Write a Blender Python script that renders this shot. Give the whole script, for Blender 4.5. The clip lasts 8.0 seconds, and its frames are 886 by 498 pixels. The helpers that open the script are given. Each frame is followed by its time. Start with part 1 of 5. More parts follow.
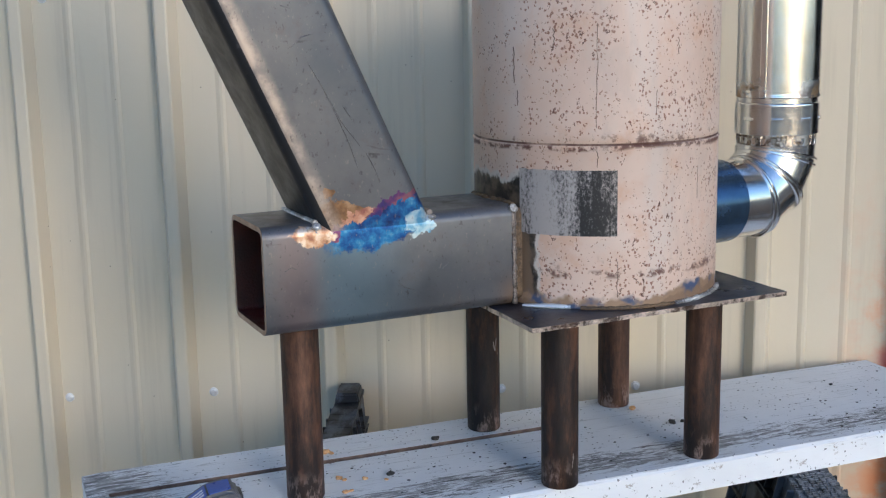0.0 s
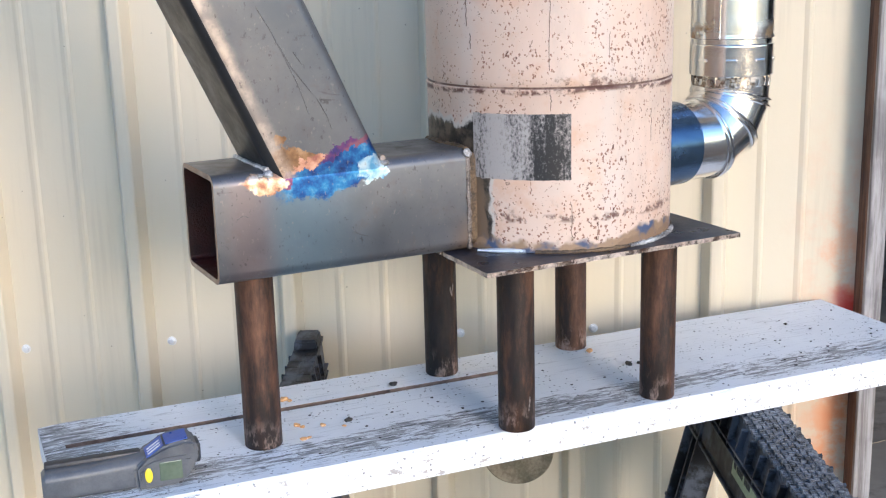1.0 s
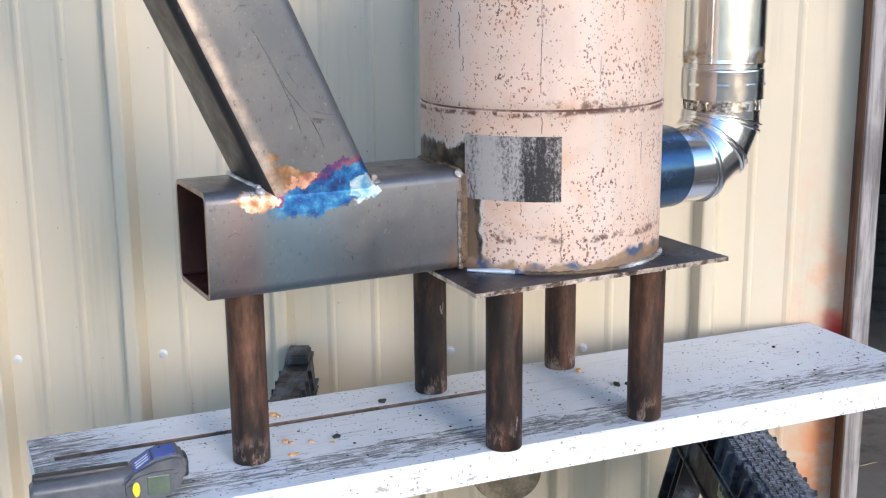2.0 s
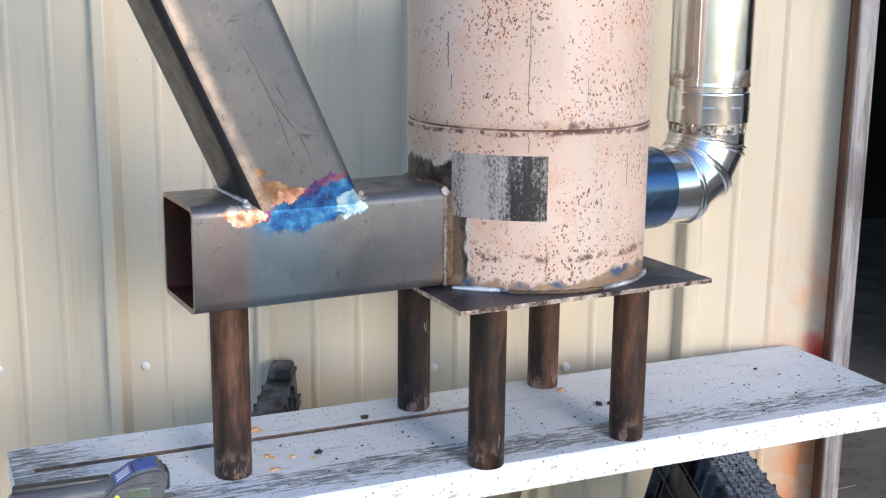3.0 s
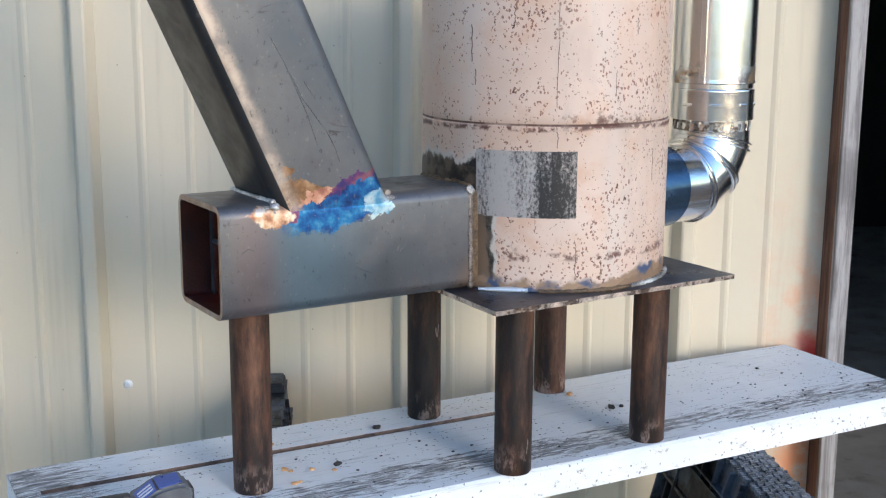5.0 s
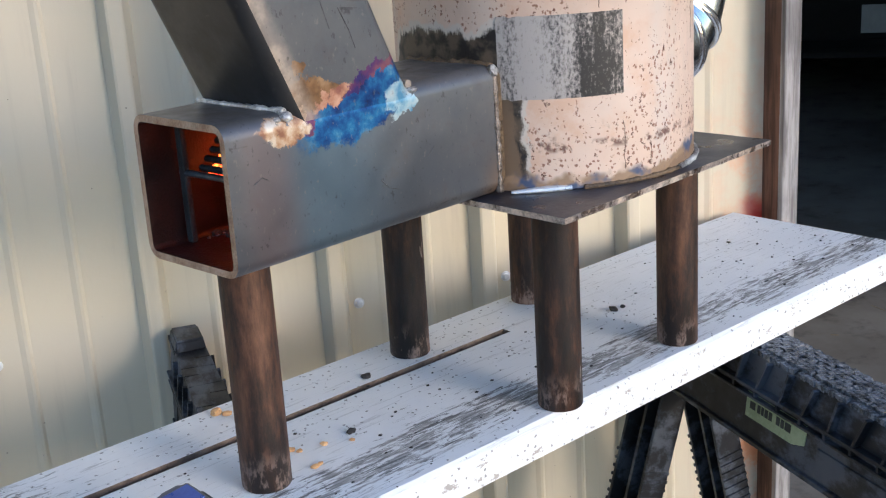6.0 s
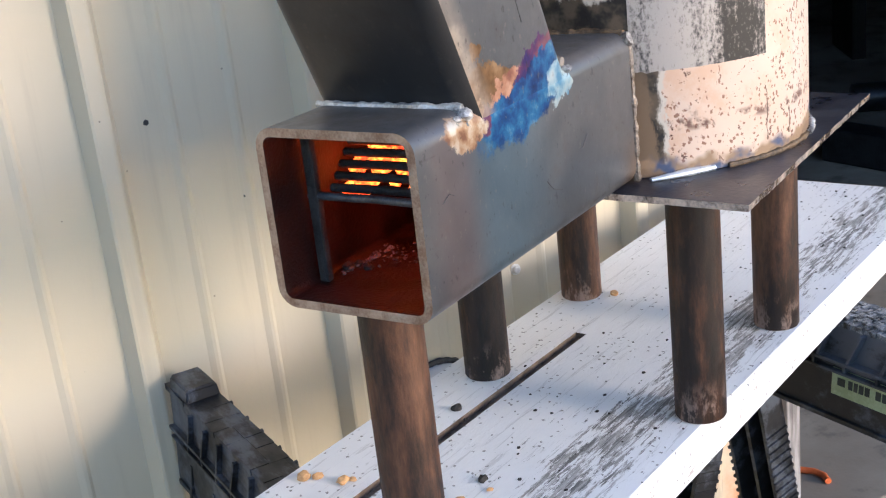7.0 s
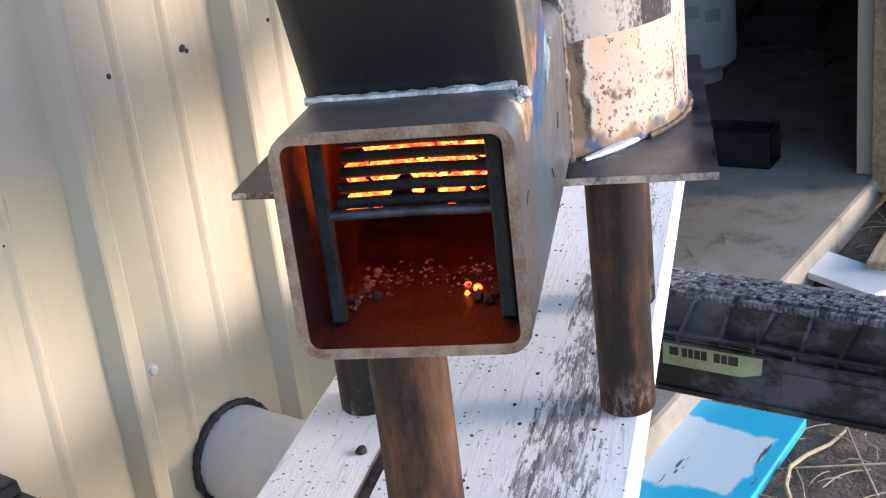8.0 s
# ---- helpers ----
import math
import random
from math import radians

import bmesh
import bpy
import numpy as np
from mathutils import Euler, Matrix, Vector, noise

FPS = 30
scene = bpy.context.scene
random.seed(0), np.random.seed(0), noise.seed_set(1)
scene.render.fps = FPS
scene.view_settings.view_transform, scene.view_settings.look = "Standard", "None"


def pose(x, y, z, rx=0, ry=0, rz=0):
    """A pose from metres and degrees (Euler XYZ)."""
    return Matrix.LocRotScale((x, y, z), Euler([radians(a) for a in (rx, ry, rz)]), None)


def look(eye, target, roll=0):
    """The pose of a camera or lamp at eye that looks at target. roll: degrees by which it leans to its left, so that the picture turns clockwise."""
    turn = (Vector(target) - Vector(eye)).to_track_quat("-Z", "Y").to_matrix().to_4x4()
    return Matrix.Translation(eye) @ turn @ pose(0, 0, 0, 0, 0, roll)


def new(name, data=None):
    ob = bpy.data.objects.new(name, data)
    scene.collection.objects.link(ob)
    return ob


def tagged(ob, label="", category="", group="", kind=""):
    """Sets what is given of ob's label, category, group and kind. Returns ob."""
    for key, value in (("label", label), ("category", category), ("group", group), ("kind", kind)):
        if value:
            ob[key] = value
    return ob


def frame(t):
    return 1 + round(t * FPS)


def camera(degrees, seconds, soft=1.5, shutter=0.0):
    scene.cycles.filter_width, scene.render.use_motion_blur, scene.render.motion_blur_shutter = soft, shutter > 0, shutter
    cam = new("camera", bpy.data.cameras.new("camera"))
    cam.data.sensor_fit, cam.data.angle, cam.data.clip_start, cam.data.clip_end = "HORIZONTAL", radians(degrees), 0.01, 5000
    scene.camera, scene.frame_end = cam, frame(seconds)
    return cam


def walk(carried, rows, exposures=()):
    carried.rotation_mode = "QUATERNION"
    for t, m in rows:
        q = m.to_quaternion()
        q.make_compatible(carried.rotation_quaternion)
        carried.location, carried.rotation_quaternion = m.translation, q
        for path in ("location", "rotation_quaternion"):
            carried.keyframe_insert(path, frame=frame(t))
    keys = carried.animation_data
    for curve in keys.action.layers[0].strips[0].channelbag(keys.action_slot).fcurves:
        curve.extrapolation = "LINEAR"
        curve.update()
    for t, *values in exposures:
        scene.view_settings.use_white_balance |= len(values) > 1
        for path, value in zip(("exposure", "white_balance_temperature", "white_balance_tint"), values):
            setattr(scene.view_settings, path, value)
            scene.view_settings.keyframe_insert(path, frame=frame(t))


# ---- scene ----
cam = camera(39.9, 8.0, soft=1.2)
PATH = [
    (0, (0.341, 0.121, 1.376), (0.268, 2.081, 0.986), -1.1),
    (0.5, (0.351, 0.126, 1.377), (0.311, 2.072, 0.915), -1.4),
    (1, (0.353, 0.127, 1.376), (0.336, 2.068, 0.896), -1.5),
    (1.5, (0.36, 0.123, 1.383), (0.347, 2.066, 0.91), -1.0),
    (3, (0.357, 0.114, 1.388), (0.375, 2.066, 0.955), 0.6),
    (3.5, (0.342, 0.118, 1.391), (0.383, 2.073, 0.97), 1.5),
    (4, (0.329, 0.122, 1.393), (0.385, 2.085, 1.014), 2.2),
    (4.5, (0.282, 0.124, 1.388), (0.391, 2.095, 1.071), 2.7),
    (5, (0.224, 0.157, 1.354), (0.389, 2.11, 0.956), 0.3),
    (5.2, (0.187, 0.206, 1.345), (0.378, 2.137, 0.861), -0.8),
    (6.3, (-0.117, 0.588, 1.309), (0.626, 2.347, 0.713), -4.2),
    (6.5, (-0.164, 0.629, 1.311), (0.629, 2.361, 0.703), -4.7),
    (7, (-0.22, 0.789, 1.31), (0.685, 2.451, 0.662), -6.5),
    (7.5, (-0.276, 0.976, 1.294), (1.015, 2.35, 0.627), -6.1),
    (8, (-0.352, 1.084, 1.296), (1.103, 2.257, 0.582), -6.9),
]
EXPOSURES = [(0, 0.55, 4900, 10), (0.8, 1.29, 5060, 12), (3, 1.14, 5060, 12), (4.5, 1.01, 5060, 12), (5, 1.00, 4940, 9), (6.5, 1.27, 5310, 13), (7.5, 1.77, 5430, 15), (8, 1.80, 5440, 16)]
walk(cam, [(t, look(eye, target, roll)) for t, eye, target, roll in PATH], EXPOSURES)

# ---- light: low veiled sun behind and to the right of the walk, blue sky above ----
SUN_ELEVATION, SUN_SIDE = radians(14), radians(31)
world = bpy.data.worlds.new("sky")
scene.world = world
world.use_nodes = True
wn = world.node_tree.nodes
sky = wn.new("ShaderNodeTexSky")
sky.sky_type = "NISHITA"
sky.sun_disc = False
sky.sun_elevation = SUN_ELEVATION
sky.sun_rotation = math.pi - SUN_SIDE
sky.dust_density = 0.6
world.node_tree.links.new(sky.outputs[0], wn["Background"].inputs[0])
wn["Background"].inputs[1].default_value = 0.135
sun_data = bpy.data.lights.new("sun", "SUN")
sun_data.energy, sun_data.angle, sun_data.color = 0.95, radians(16), (1.0, 0.76, 0.52)
sun = new("sun", sun_data)
toward = Vector((math.sin(SUN_SIDE) * math.cos(SUN_ELEVATION), -math.cos(SUN_SIDE) * math.cos(SUN_ELEVATION), math.sin(SUN_ELEVATION)))
sun.matrix_world = look(toward * 20, (0, 0, 0))


# ---- materials ----
class Nodes:
    """Short hand for building a node material."""

    def __init__(self, name, coords="Object"):
        self.m = bpy.data.materials.new(name)
        self.m.use_nodes = True
        self.t = self.m.node_tree
        self.b = self.t.nodes["Principled BSDF"]
        self.co = self.t.nodes.new("ShaderNodeTexCoord").outputs[coords]

    def link(self, a, b):
        self.t.links.new(a, b)

    def put(self, socket, v):
        if isinstance(v, (int, float)):
            socket.default_value = v
        elif isinstance(v, (tuple, list)):
            socket.default_value = (*v, 1.0) if len(v) == 3 and len(socket.default_value) == 4 else v
        else:
            self.link(v, socket)

    def scaled(self, sx, sy, sz, rot=0.0):
        n = self.t.nodes.new("ShaderNodeMapping")
        n.inputs["Scale"].default_value = (sx, sy, sz)
        n.inputs["Rotation"].default_value = (0, 0, rot)
        self.link(self.co, n.inputs[0])
        return n.outputs[0]

    def noise(self, scale, detail=4.0, rough=0.55, co=None, distort=0.0):
        n = self.t.nodes.new("ShaderNodeTexNoise")
        n.inputs["Scale"].default_value, n.inputs["Detail"].default_value = scale, detail
        n.inputs["Roughness"].default_value, n.inputs["Distortion"].default_value = rough, distort
        self.link(co or self.co, n.inputs["Vector"])
        return n.outputs["Fac"]

    def cells(self, scale, co=None, feature="F1"):
        n = self.t.nodes.new("ShaderNodeTexVoronoi")
        n.feature = feature
        n.inputs["Scale"].default_value = scale
        self.link(co or self.co, n.inputs["Vector"])
        return n.outputs["Distance"]

    def warped(self, scale, amount, co=None):
        n = self.t.nodes.new("ShaderNodeTexNoise")
        n.inputs["Scale"].default_value, n.inputs["Detail"].default_value, n.inputs["Roughness"].default_value = scale, 5, 0.75
        self.link(self.co, n.inputs["Vector"])
        m = self.t.nodes.new("ShaderNodeVectorMath")
        m.operation = "MULTIPLY_ADD"
        self.link(n.outputs["Color"], m.inputs[0])
        m.inputs[1].default_value = (amount, amount, amount)
        self.link(co or self.co, m.inputs[2])
        return m.outputs[0]

    def xyz(self, co=None):
        n = self.t.nodes.new("ShaderNodeSeparateXYZ")
        self.link(co or self.co, n.inputs[0])
        return n.outputs

    def calc(self, op, a, b=0.0, c=None):
        n = self.t.nodes.new("ShaderNodeMath")
        n.operation = op
        self.put(n.inputs[0], a)
        self.put(n.inputs[1], b)
        if c is not None:
            self.put(n.inputs[2], c)
        return n.outputs[0]

    def step(self, v, lo, hi, a=0.0, b=1.0):
        n = self.t.nodes.new("ShaderNodeMapRange")
        n.interpolation_type = "SMOOTHSTEP"
        for i, q in enumerate((v, lo, hi, a, b)):
            self.put(n.inputs[i], q)
        return n.outputs[0]

    def mix(self, f, a, b):
        n = self.t.nodes.new("ShaderNodeMix")
        n.data_type = "RGBA"
        self.put(n.inputs["Factor"], f)
        self.put(n.inputs[6], a)
        self.put(n.inputs[7], b)
        return n.outputs[2]

    def ramp(self, v, stops):
        n = self.t.nodes.new("ShaderNodeValToRGB")
        e = n.color_ramp.elements
        while len(e) < len(stops):
            e.new(0.5)
        for q, (p, c) in zip(e, stops):
            q.position, q.color = p, (*c, 1.0)
        self.link(v, n.inputs[0])
        return n.outputs[0]

    def bump(self, h, strength=0.3, distance=0.002):
        n = self.t.nodes.new("ShaderNodeBump")
        n.inputs["Strength"].default_value, n.inputs["Distance"].default_value = strength, distance
        self.link(h, n.inputs["Height"])
        self.link(n.outputs[0], self.b.inputs["Normal"])

    def random(self):
        return self.t.nodes.new("ShaderNodeObjectInfo").outputs["Random"]

    def done(self, colour, rough=0.6, metal=0.0):
        self.put(self.b.inputs["Base Color"], colour)
        self.put(self.b.inputs["Roughness"], rough)
        self.put(self.b.inputs["Metallic"], metal)
        return self.m


def plain(name, a, b, rough=0.6, metal=0.0, scale=20.0, bump=0.2, depth=0.001):
    """Two tones mixed by noise at two scales, with fine relief."""
    k = Nodes(name)
    n1, n2 = k.noise(scale, 5, 0.6), k.noise(scale * 9, 3, 0.6)
    f = k.calc("MULTIPLY_ADD", n1, 0.7, k.calc("MULTIPLY", n2, 0.3))
    k.bump(n2, bump, depth)
    return k.done(k.mix(k.step(f, 0.35, 0.65), a, b), k.step(n1, 0.3, 0.7, max(rough - 0.1, 0.02), rough + 0.08), metal)


def make_siding():
    k = Nodes("painted_siding")
    big, fine = k.noise(1.6, 4, 0.6), k.noise(60, 3, 0.6)
    drip = k.noise(7, 5, 0.6, k.scaled(6, 1, 0.35))
    dirt = k.calc("MULTIPLY", k.step(drip, 0.52, 0.75), 0.28)
    c = k.mix(big, (0.60, 0.525, 0.385), (0.65, 0.575, 0.43))
    c = k.mix(dirt, c, (0.40, 0.34, 0.25))
    specks = k.calc("MULTIPLY", k.calc("LESS_THAN", k.cells(38), 0.045), k.calc("GREATER_THAN", k.noise(5, 2), 0.56))
    c = k.mix(k.calc("MULTIPLY", specks, 0.6), c, (0.16, 0.13, 0.10))
    # red and orange overspray close to the door jamb
    x, y, z = k.xyz()
    near = k.step(k.calc("ADD", x, k.calc("MULTIPLY", k.noise(9, 4), 0.12)), 0.955, 1.06)
    low = k.calc("MULTIPLY", k.step(z, 1.25, 0.62), k.step(k.noise(14, 5, 0.65), 0.38, 0.62))
    beside = k.calc("LESS_THAN", x, 1.05)
    low = k.calc("MULTIPLY", low, beside)
    c = k.mix(k.calc("MULTIPLY", k.calc("MULTIPLY", near, low), 0.9), c, (0.72, 0.25, 0.08))
    red = k.calc("MULTIPLY", k.step(k.calc("ADD", x, k.calc("MULTIPLY", k.noise(12, 4), 0.05)), 0.990, 1.03), k.step(k.calc("ABSOLUTE", k.calc("SUBTRACT", k.calc("MULTIPLY_ADD", k.noise(30, 4), 0.06, z), 0.81)), 0.055, 0.01))
    c = k.mix(k.calc("MULTIPLY", k.calc("MULTIPLY", red, beside), 0.9), c, (0.62, 0.03, 0.02))
    k.bump(k.calc("ADD", fine, k.calc("MULTIPLY", big, 4)), 0.12, 0.002)
    return k.done(c, k.step(big, 0.3, 0.7, 0.36, 0.5))


def make_tank_paint():
    k = Nodes("rusty_tank_paint")
    x, y, z = k.xyz()
    big, mid, fine = k.noise(6, 5, 0.6), k.noise(26, 5, 0.62), k.noise(120, 3, 0.6)
    c = k.mix(k.step(big, 0.35, 0.65), (0.63, 0.465, 0.355), (0.69, 0.54, 0.435))
    c = k.mix(k.calc("MULTIPLY", k.step(mid, 0.45, 0.7), 0.45), c, (0.60, 0.50, 0.41))
    c = k.mix(k.calc("MULTIPLY", k.step(k.noise(17, 6, 0.7), 0.50, 0.68), 0.55), c, (0.60, 0.36, 0.22))
    fade = k.noise(22, 4, 0.6, k.scaled(1, 1, 0.12))
    c = k.mix(k.calc("MULTIPLY", k.step(fade, 0.5, 0.66), 0.4), c, (0.60, 0.54, 0.48))
    # chips: clustered rust dots of two sizes
    patch = k.calc("MAXIMUM", k.step(k.noise(13, 5, 0.7, k.scaled(1, 1, 0.7)), 0.38, 0.62), k.calc("MULTIPLY", k.step(z, 1.15, 1.06), 0.65))
    bent, bent2 = k.warped(70, 0.026, k.scaled(1, 1, 0.6)), k.warped(150, 0.008, k.scaled(1, 1, 0.8))
    d1 = k.calc("LESS_THAN", k.cells(102, bent), k.calc("MULTIPLY_ADD", patch, 0.14, 0.045))
    d2 = k.calc("LESS_THAN", k.cells(225, bent2), k.calc("MULTIPLY_ADD", patch, 0.27, 0.075))
    c = k.mix(k.calc("MULTIPLY", d2, 0.85), c, (0.22, 0.088, 0.048))
    c = k.mix(d1, c, k.mix(fine, (0.050, 0.022, 0.016), (0.17, 0.065, 0.036)))
    # upright scratches
    s = k.noise(34, 4, 0.6, k.scaled(1, 1, 0.06))
    c = k.mix(k.calc("MULTIPLY", k.step(s, 0.66, 0.69), k.step(mid, 0.42, 0.55)), c, (0.14, 0.08, 0.06))
    # rust lines along the seam, near the foot and the shoulder
    for h, w, amt, lo in ((1.199, 0.0046, 0.95, 0.44), (1.204, 0.009, 0.7, 0.53), (1.057, 0.0060, 0.9, 0.47), (1.063, 0.016, 0.5, 0.545), (1.384, 0.012, 0.7, 0.50), (1.210, 0.012, 0.6, 0.545)):
        wob = k.calc("MULTIPLY_ADD", k.noise(7, 3), 0.018, z)
        m = k.calc("MULTIPLY", k.step(k.calc("ABSOLUTE", k.calc("SUBTRACT", wob, h + 0.009)), w, w * 0.2), k.step(k.calc("MULTIPLY_ADD", fine, 0.5, k.calc("MULTIPLY", mid, 0.5)), lo, lo + 0.09))
        c = k.mix(k.calc("MULTIPLY", m, amt), c, (0.12, 0.05, 0.036))
    c = k.mix(k.calc("MULTIPLY", k.step(k.calc("ABSOLUTE", k.calc("SUBTRACT", z, 1.2028)), 0.0016, 0.0008), k.step(mid, 0.36, 0.5, 0.45, 0.95)), c, (0.10, 0.045, 0.03))
    smudge = k.calc("MULTIPLY", k.step(k.noise(9, 6, 0.72, k.scaled(1.3, 1.3, 0.5)), 0.52, 0.70), 0.32)
    c = k.mix(smudge, c, (0.42, 0.34, 0.28))
    # heat-burnt paint round the tube that is welded in
    dv = k.calc("MAXIMUM", k.calc("MAXIMUM", k.calc("MULTIPLY", y, -2.0), k.calc("SUBTRACT", y, 0.116)), 0)
    dz = k.calc("MAXIMUM", k.calc("SUBTRACT", z, 1.132), 0)
    d = k.calc("SQRT", k.calc("ADD", k.calc("MULTIPLY", dv, dv), k.calc("MULTIPLY", dz, dz)))
    d = k.calc("ADD", d, k.calc("MULTIPLY", k.calc("SUBTRACT", k.noise(34, 6, 0.72, k.scaled(1, 1, 0.55)), 0.5), 0.055))
    front = k.calc("LESS_THAN", x, 0.44)
    c = k.mix(k.calc("MULTIPLY", front, k.step(d, 0.037, 0.033)), c, (0.60, 0.54, 0.47))
    c = k.mix(k.calc("MULTIPLY", front, k.step(d, 0.031, 0.025)), c, k.mix(k.step(k.noise(60, 3), 0.4, 0.6), (0.014, 0.012, 0.011), (0.10, 0.075, 0.05)))
    c = k.mix(k.calc("MULTIPLY", k.calc("MULTIPLY", front, k.step(d, 0.022, 0.014)), k.step(z, 1.13, 1.07)), c, (0.17, 0.115, 0.07))
    # blue and straw temper colours above the foot weld
    foot = k.calc("ADD", k.calc("SUBTRACT", z, 1.02), k.calc("MULTIPLY", k.calc("SUBTRACT", k.noise(22, 3), 0.5), 0.055))
    c = k.mix(k.step(foot, 0.016, 0.010), c, k.mix(k.step(k.noise(30, 3), 0.42, 0.55), (0.06, 0.085, 0.16), (0.30, 0.20, 0.12)))
    c = k.mix(k.step(foot, 0.006, 0.002), c, (0.23, 0.15, 0.09))
    worn = k.calc("ADD", d1, d2)
    k.bump(k.calc("SUBTRACT", k.calc("MULTIPLY", mid, 0.6), worn), 0.35, 0.0012)
    return k.done(c, k.calc("MULTIPLY_ADD", worn, 0.15, k.step(big, 0.3, 0.7, 0.42, 0.56)))


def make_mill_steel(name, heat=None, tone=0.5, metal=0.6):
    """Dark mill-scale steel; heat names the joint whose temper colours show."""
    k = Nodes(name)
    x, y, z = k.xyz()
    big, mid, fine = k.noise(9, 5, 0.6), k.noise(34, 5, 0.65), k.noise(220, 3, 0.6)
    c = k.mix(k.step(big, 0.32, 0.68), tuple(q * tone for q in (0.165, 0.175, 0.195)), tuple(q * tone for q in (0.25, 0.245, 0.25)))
    c = k.mix(k.calc("MULTIPLY", k.step(mid, 0.52, 0.72), 0.35), c, tuple(q * tone for q in (0.20, 0.15, 0.115)))
    scratch = k.noise(18, 4, 0.6, k.scaled(0.25, 1, 2.2), 0.8)
    c = k.mix(k.calc("MULTIPLY", k.step(scratch, 0.60, 0.64), k.step(mid, 0.5, 0.6)), c, (0.06, 0.055, 0.055))
    rough = k.step(mid, 0.3, 0.7, 0.32, 0.48)
    if heat:
        warp = k.calc("MULTIPLY", k.calc("SUBTRACT", k.noise(36, 6, 0.68), 0.5), 0.050)
        warp2 = k.calc("MULTIPLY", k.calc("SUBTRACT", k.noise(44, 6, 0.68, k.scaled(1, 1, 1, 0.7)), 0.5), 0.036)
        xw, zw = k.calc("ADD", x, warp), k.calc("ADD", k.calc("SUBTRACT", z, 1.131), warp2)
        onfront = k.step(y, 0.040, 0.014)
        lower = k.step(z, 1.132, 1.120)
        # broad faint blue cast on the web below, brown beside it
        cast = k.calc("MULTIPLY", lower, k.calc("MULTIPLY", k.step(x, 0.03, 0.085), k.step(x, 0.19, 0.10)))
        c = k.mix(k.calc("MULTIPLY", cast, 0.6), c, (0.10, 0.165, 0.22))
        brown = k.calc("MULTIPLY", lower, k.calc("MULTIPLY", k.step(x, 0.075, 0.045), k.step(x, 0.0, 0.03)))
        c = k.mix(k.calc("MULTIPLY", brown, 0.35), c, (0.17, 0.105, 0.10))
        blues = k.ramp(k.noise(40, 5, 0.62), [(0.36, (0.006, 0.018, 0.10)), (0.46, (0.010, 0.065, 0.22)), (0.56, (0.03, 0.15, 0.33)), (0.68, (0.17, 0.33, 0.46))])
        golds = k.ramp(k.noise(46, 4), [(0.38, (0.13, 0.07, 0.03)), (0.50, (0.24, 0.13, 0.055)), (0.62, (0.34, 0.21, 0.11))])
        pinks = k.ramp(k.noise(60, 4), [(0.38, (0.26, 0.10, 0.07)), (0.50, (0.46, 0.23, 0.14)), (0.62, (0.58, 0.36, 0.25))])
        purples = k.ramp(k.noise(50, 4), [(0.38, (0.04, 0.025, 0.13)), (0.50, (0.12, 0.035, 0.11)), (0.62, (0.22, 0.08, 0.10))])
        straws = k.ramp(k.noise(80, 4), [(0.36, (0.26, 0.12, 0.07)), (0.48, (0.46, 0.28, 0.16)), (0.62, (0.66, 0.56, 0.44))])
        pales = k.ramp(k.noise(60, 4), [(0.38, (0.10, 0.26, 0.42)), (0.50, (0.32, 0.46, 0.54)), (0.66, (0.56, 0.60, 0.58))])
        for cx, cz, ru, rz, tilt, colour in (
            (0.128, -0.008, 0.058, 0.021, 0.22, blues), (0.165, 0.010, 0.024, 0.016, 0.3, blues), (0.146, 0.017, 0.034, 0.0055, 0.42, purples),
            (0.094, 0.013, 0.030, 0.012, -0.1, golds), (0.075, 0.032, 0.007, 0.005, 0.0, golds), (0.108, 0.007, 0.022, 0.007, 0.3, pinks), (0.078, -0.010, 0.009, 0.013, 0.0, purples),
            (0.176, -0.001, 0.020, 0.010, 0.2, pales), (0.182, -0.014, 0.014, 0.006, 0.3, pales), (0.056, -0.011, 0.024, 0.009, -0.1, straws), (0.069, 0.000, 0.008, 0.011, 0.0, straws)):
            dx = k.calc("SUBTRACT", xw, cx)
            dz = k.calc("DIVIDE", k.calc("SUBTRACT", k.calc("SUBTRACT", zw, cz), k.calc("MULTIPLY", dx, tilt)), rz)
            dx = k.calc("DIVIDE", dx, ru)
            dist = k.calc("SQRT", k.calc("ADD", k.calc("MULTIPLY", dx, dx), k.calc("MULTIPLY", dz, dz)))
            c = k.mix(k.calc("MULTIPLY", k.step(dist, 1.12, 0.90), onfront), c, colour)
    if heat == "tube":
        rust = k.calc("MULTIPLY", k.step(x, 0.262, 0.30), k.step(k.calc("SUBTRACT", z, 1.02), 0.05, 0.0))
        c = k.mix(k.calc("MULTIPLY", rust, 0.6), c, (0.28, 0.16, 0.07))
    if heat == "feed":
        across = k.calc("MULTIPLY_ADD", k.calc("SUBTRACT", z, 1.134), 0.454, x)
        across = k.calc("MULTIPLY_ADD", k.calc("SUBTRACT", mid, 0.5), 0.012, across)
        rubbed = k.step(across, 0.092, 0.076)
        edge = k.calc("MULTIPLY", k.step(y, 0.012, 0.007), rubbed)
        c = k.mix(k.calc("MULTIPLY", edge, k.step(k.noise(30, 4, 0.65), 0.36, 0.62, 0.30, 0.85)), c, (0.50, 0.41, 0.33))
    speck = k.noise(150, 4, 0.7, k.scaled(1, 1, 0.6))
    c = k.mix(k.calc("MULTIPLY", k.step(speck, 0.60, 0.68), 0.4), c, tuple(q * tone for q in (0.42, 0.37, 0.33)))
    c = k.mix(k.calc("MULTIPLY", k.step(speck, 0.40, 0.33), 0.5), c, (0.03, 0.027, 0.027))
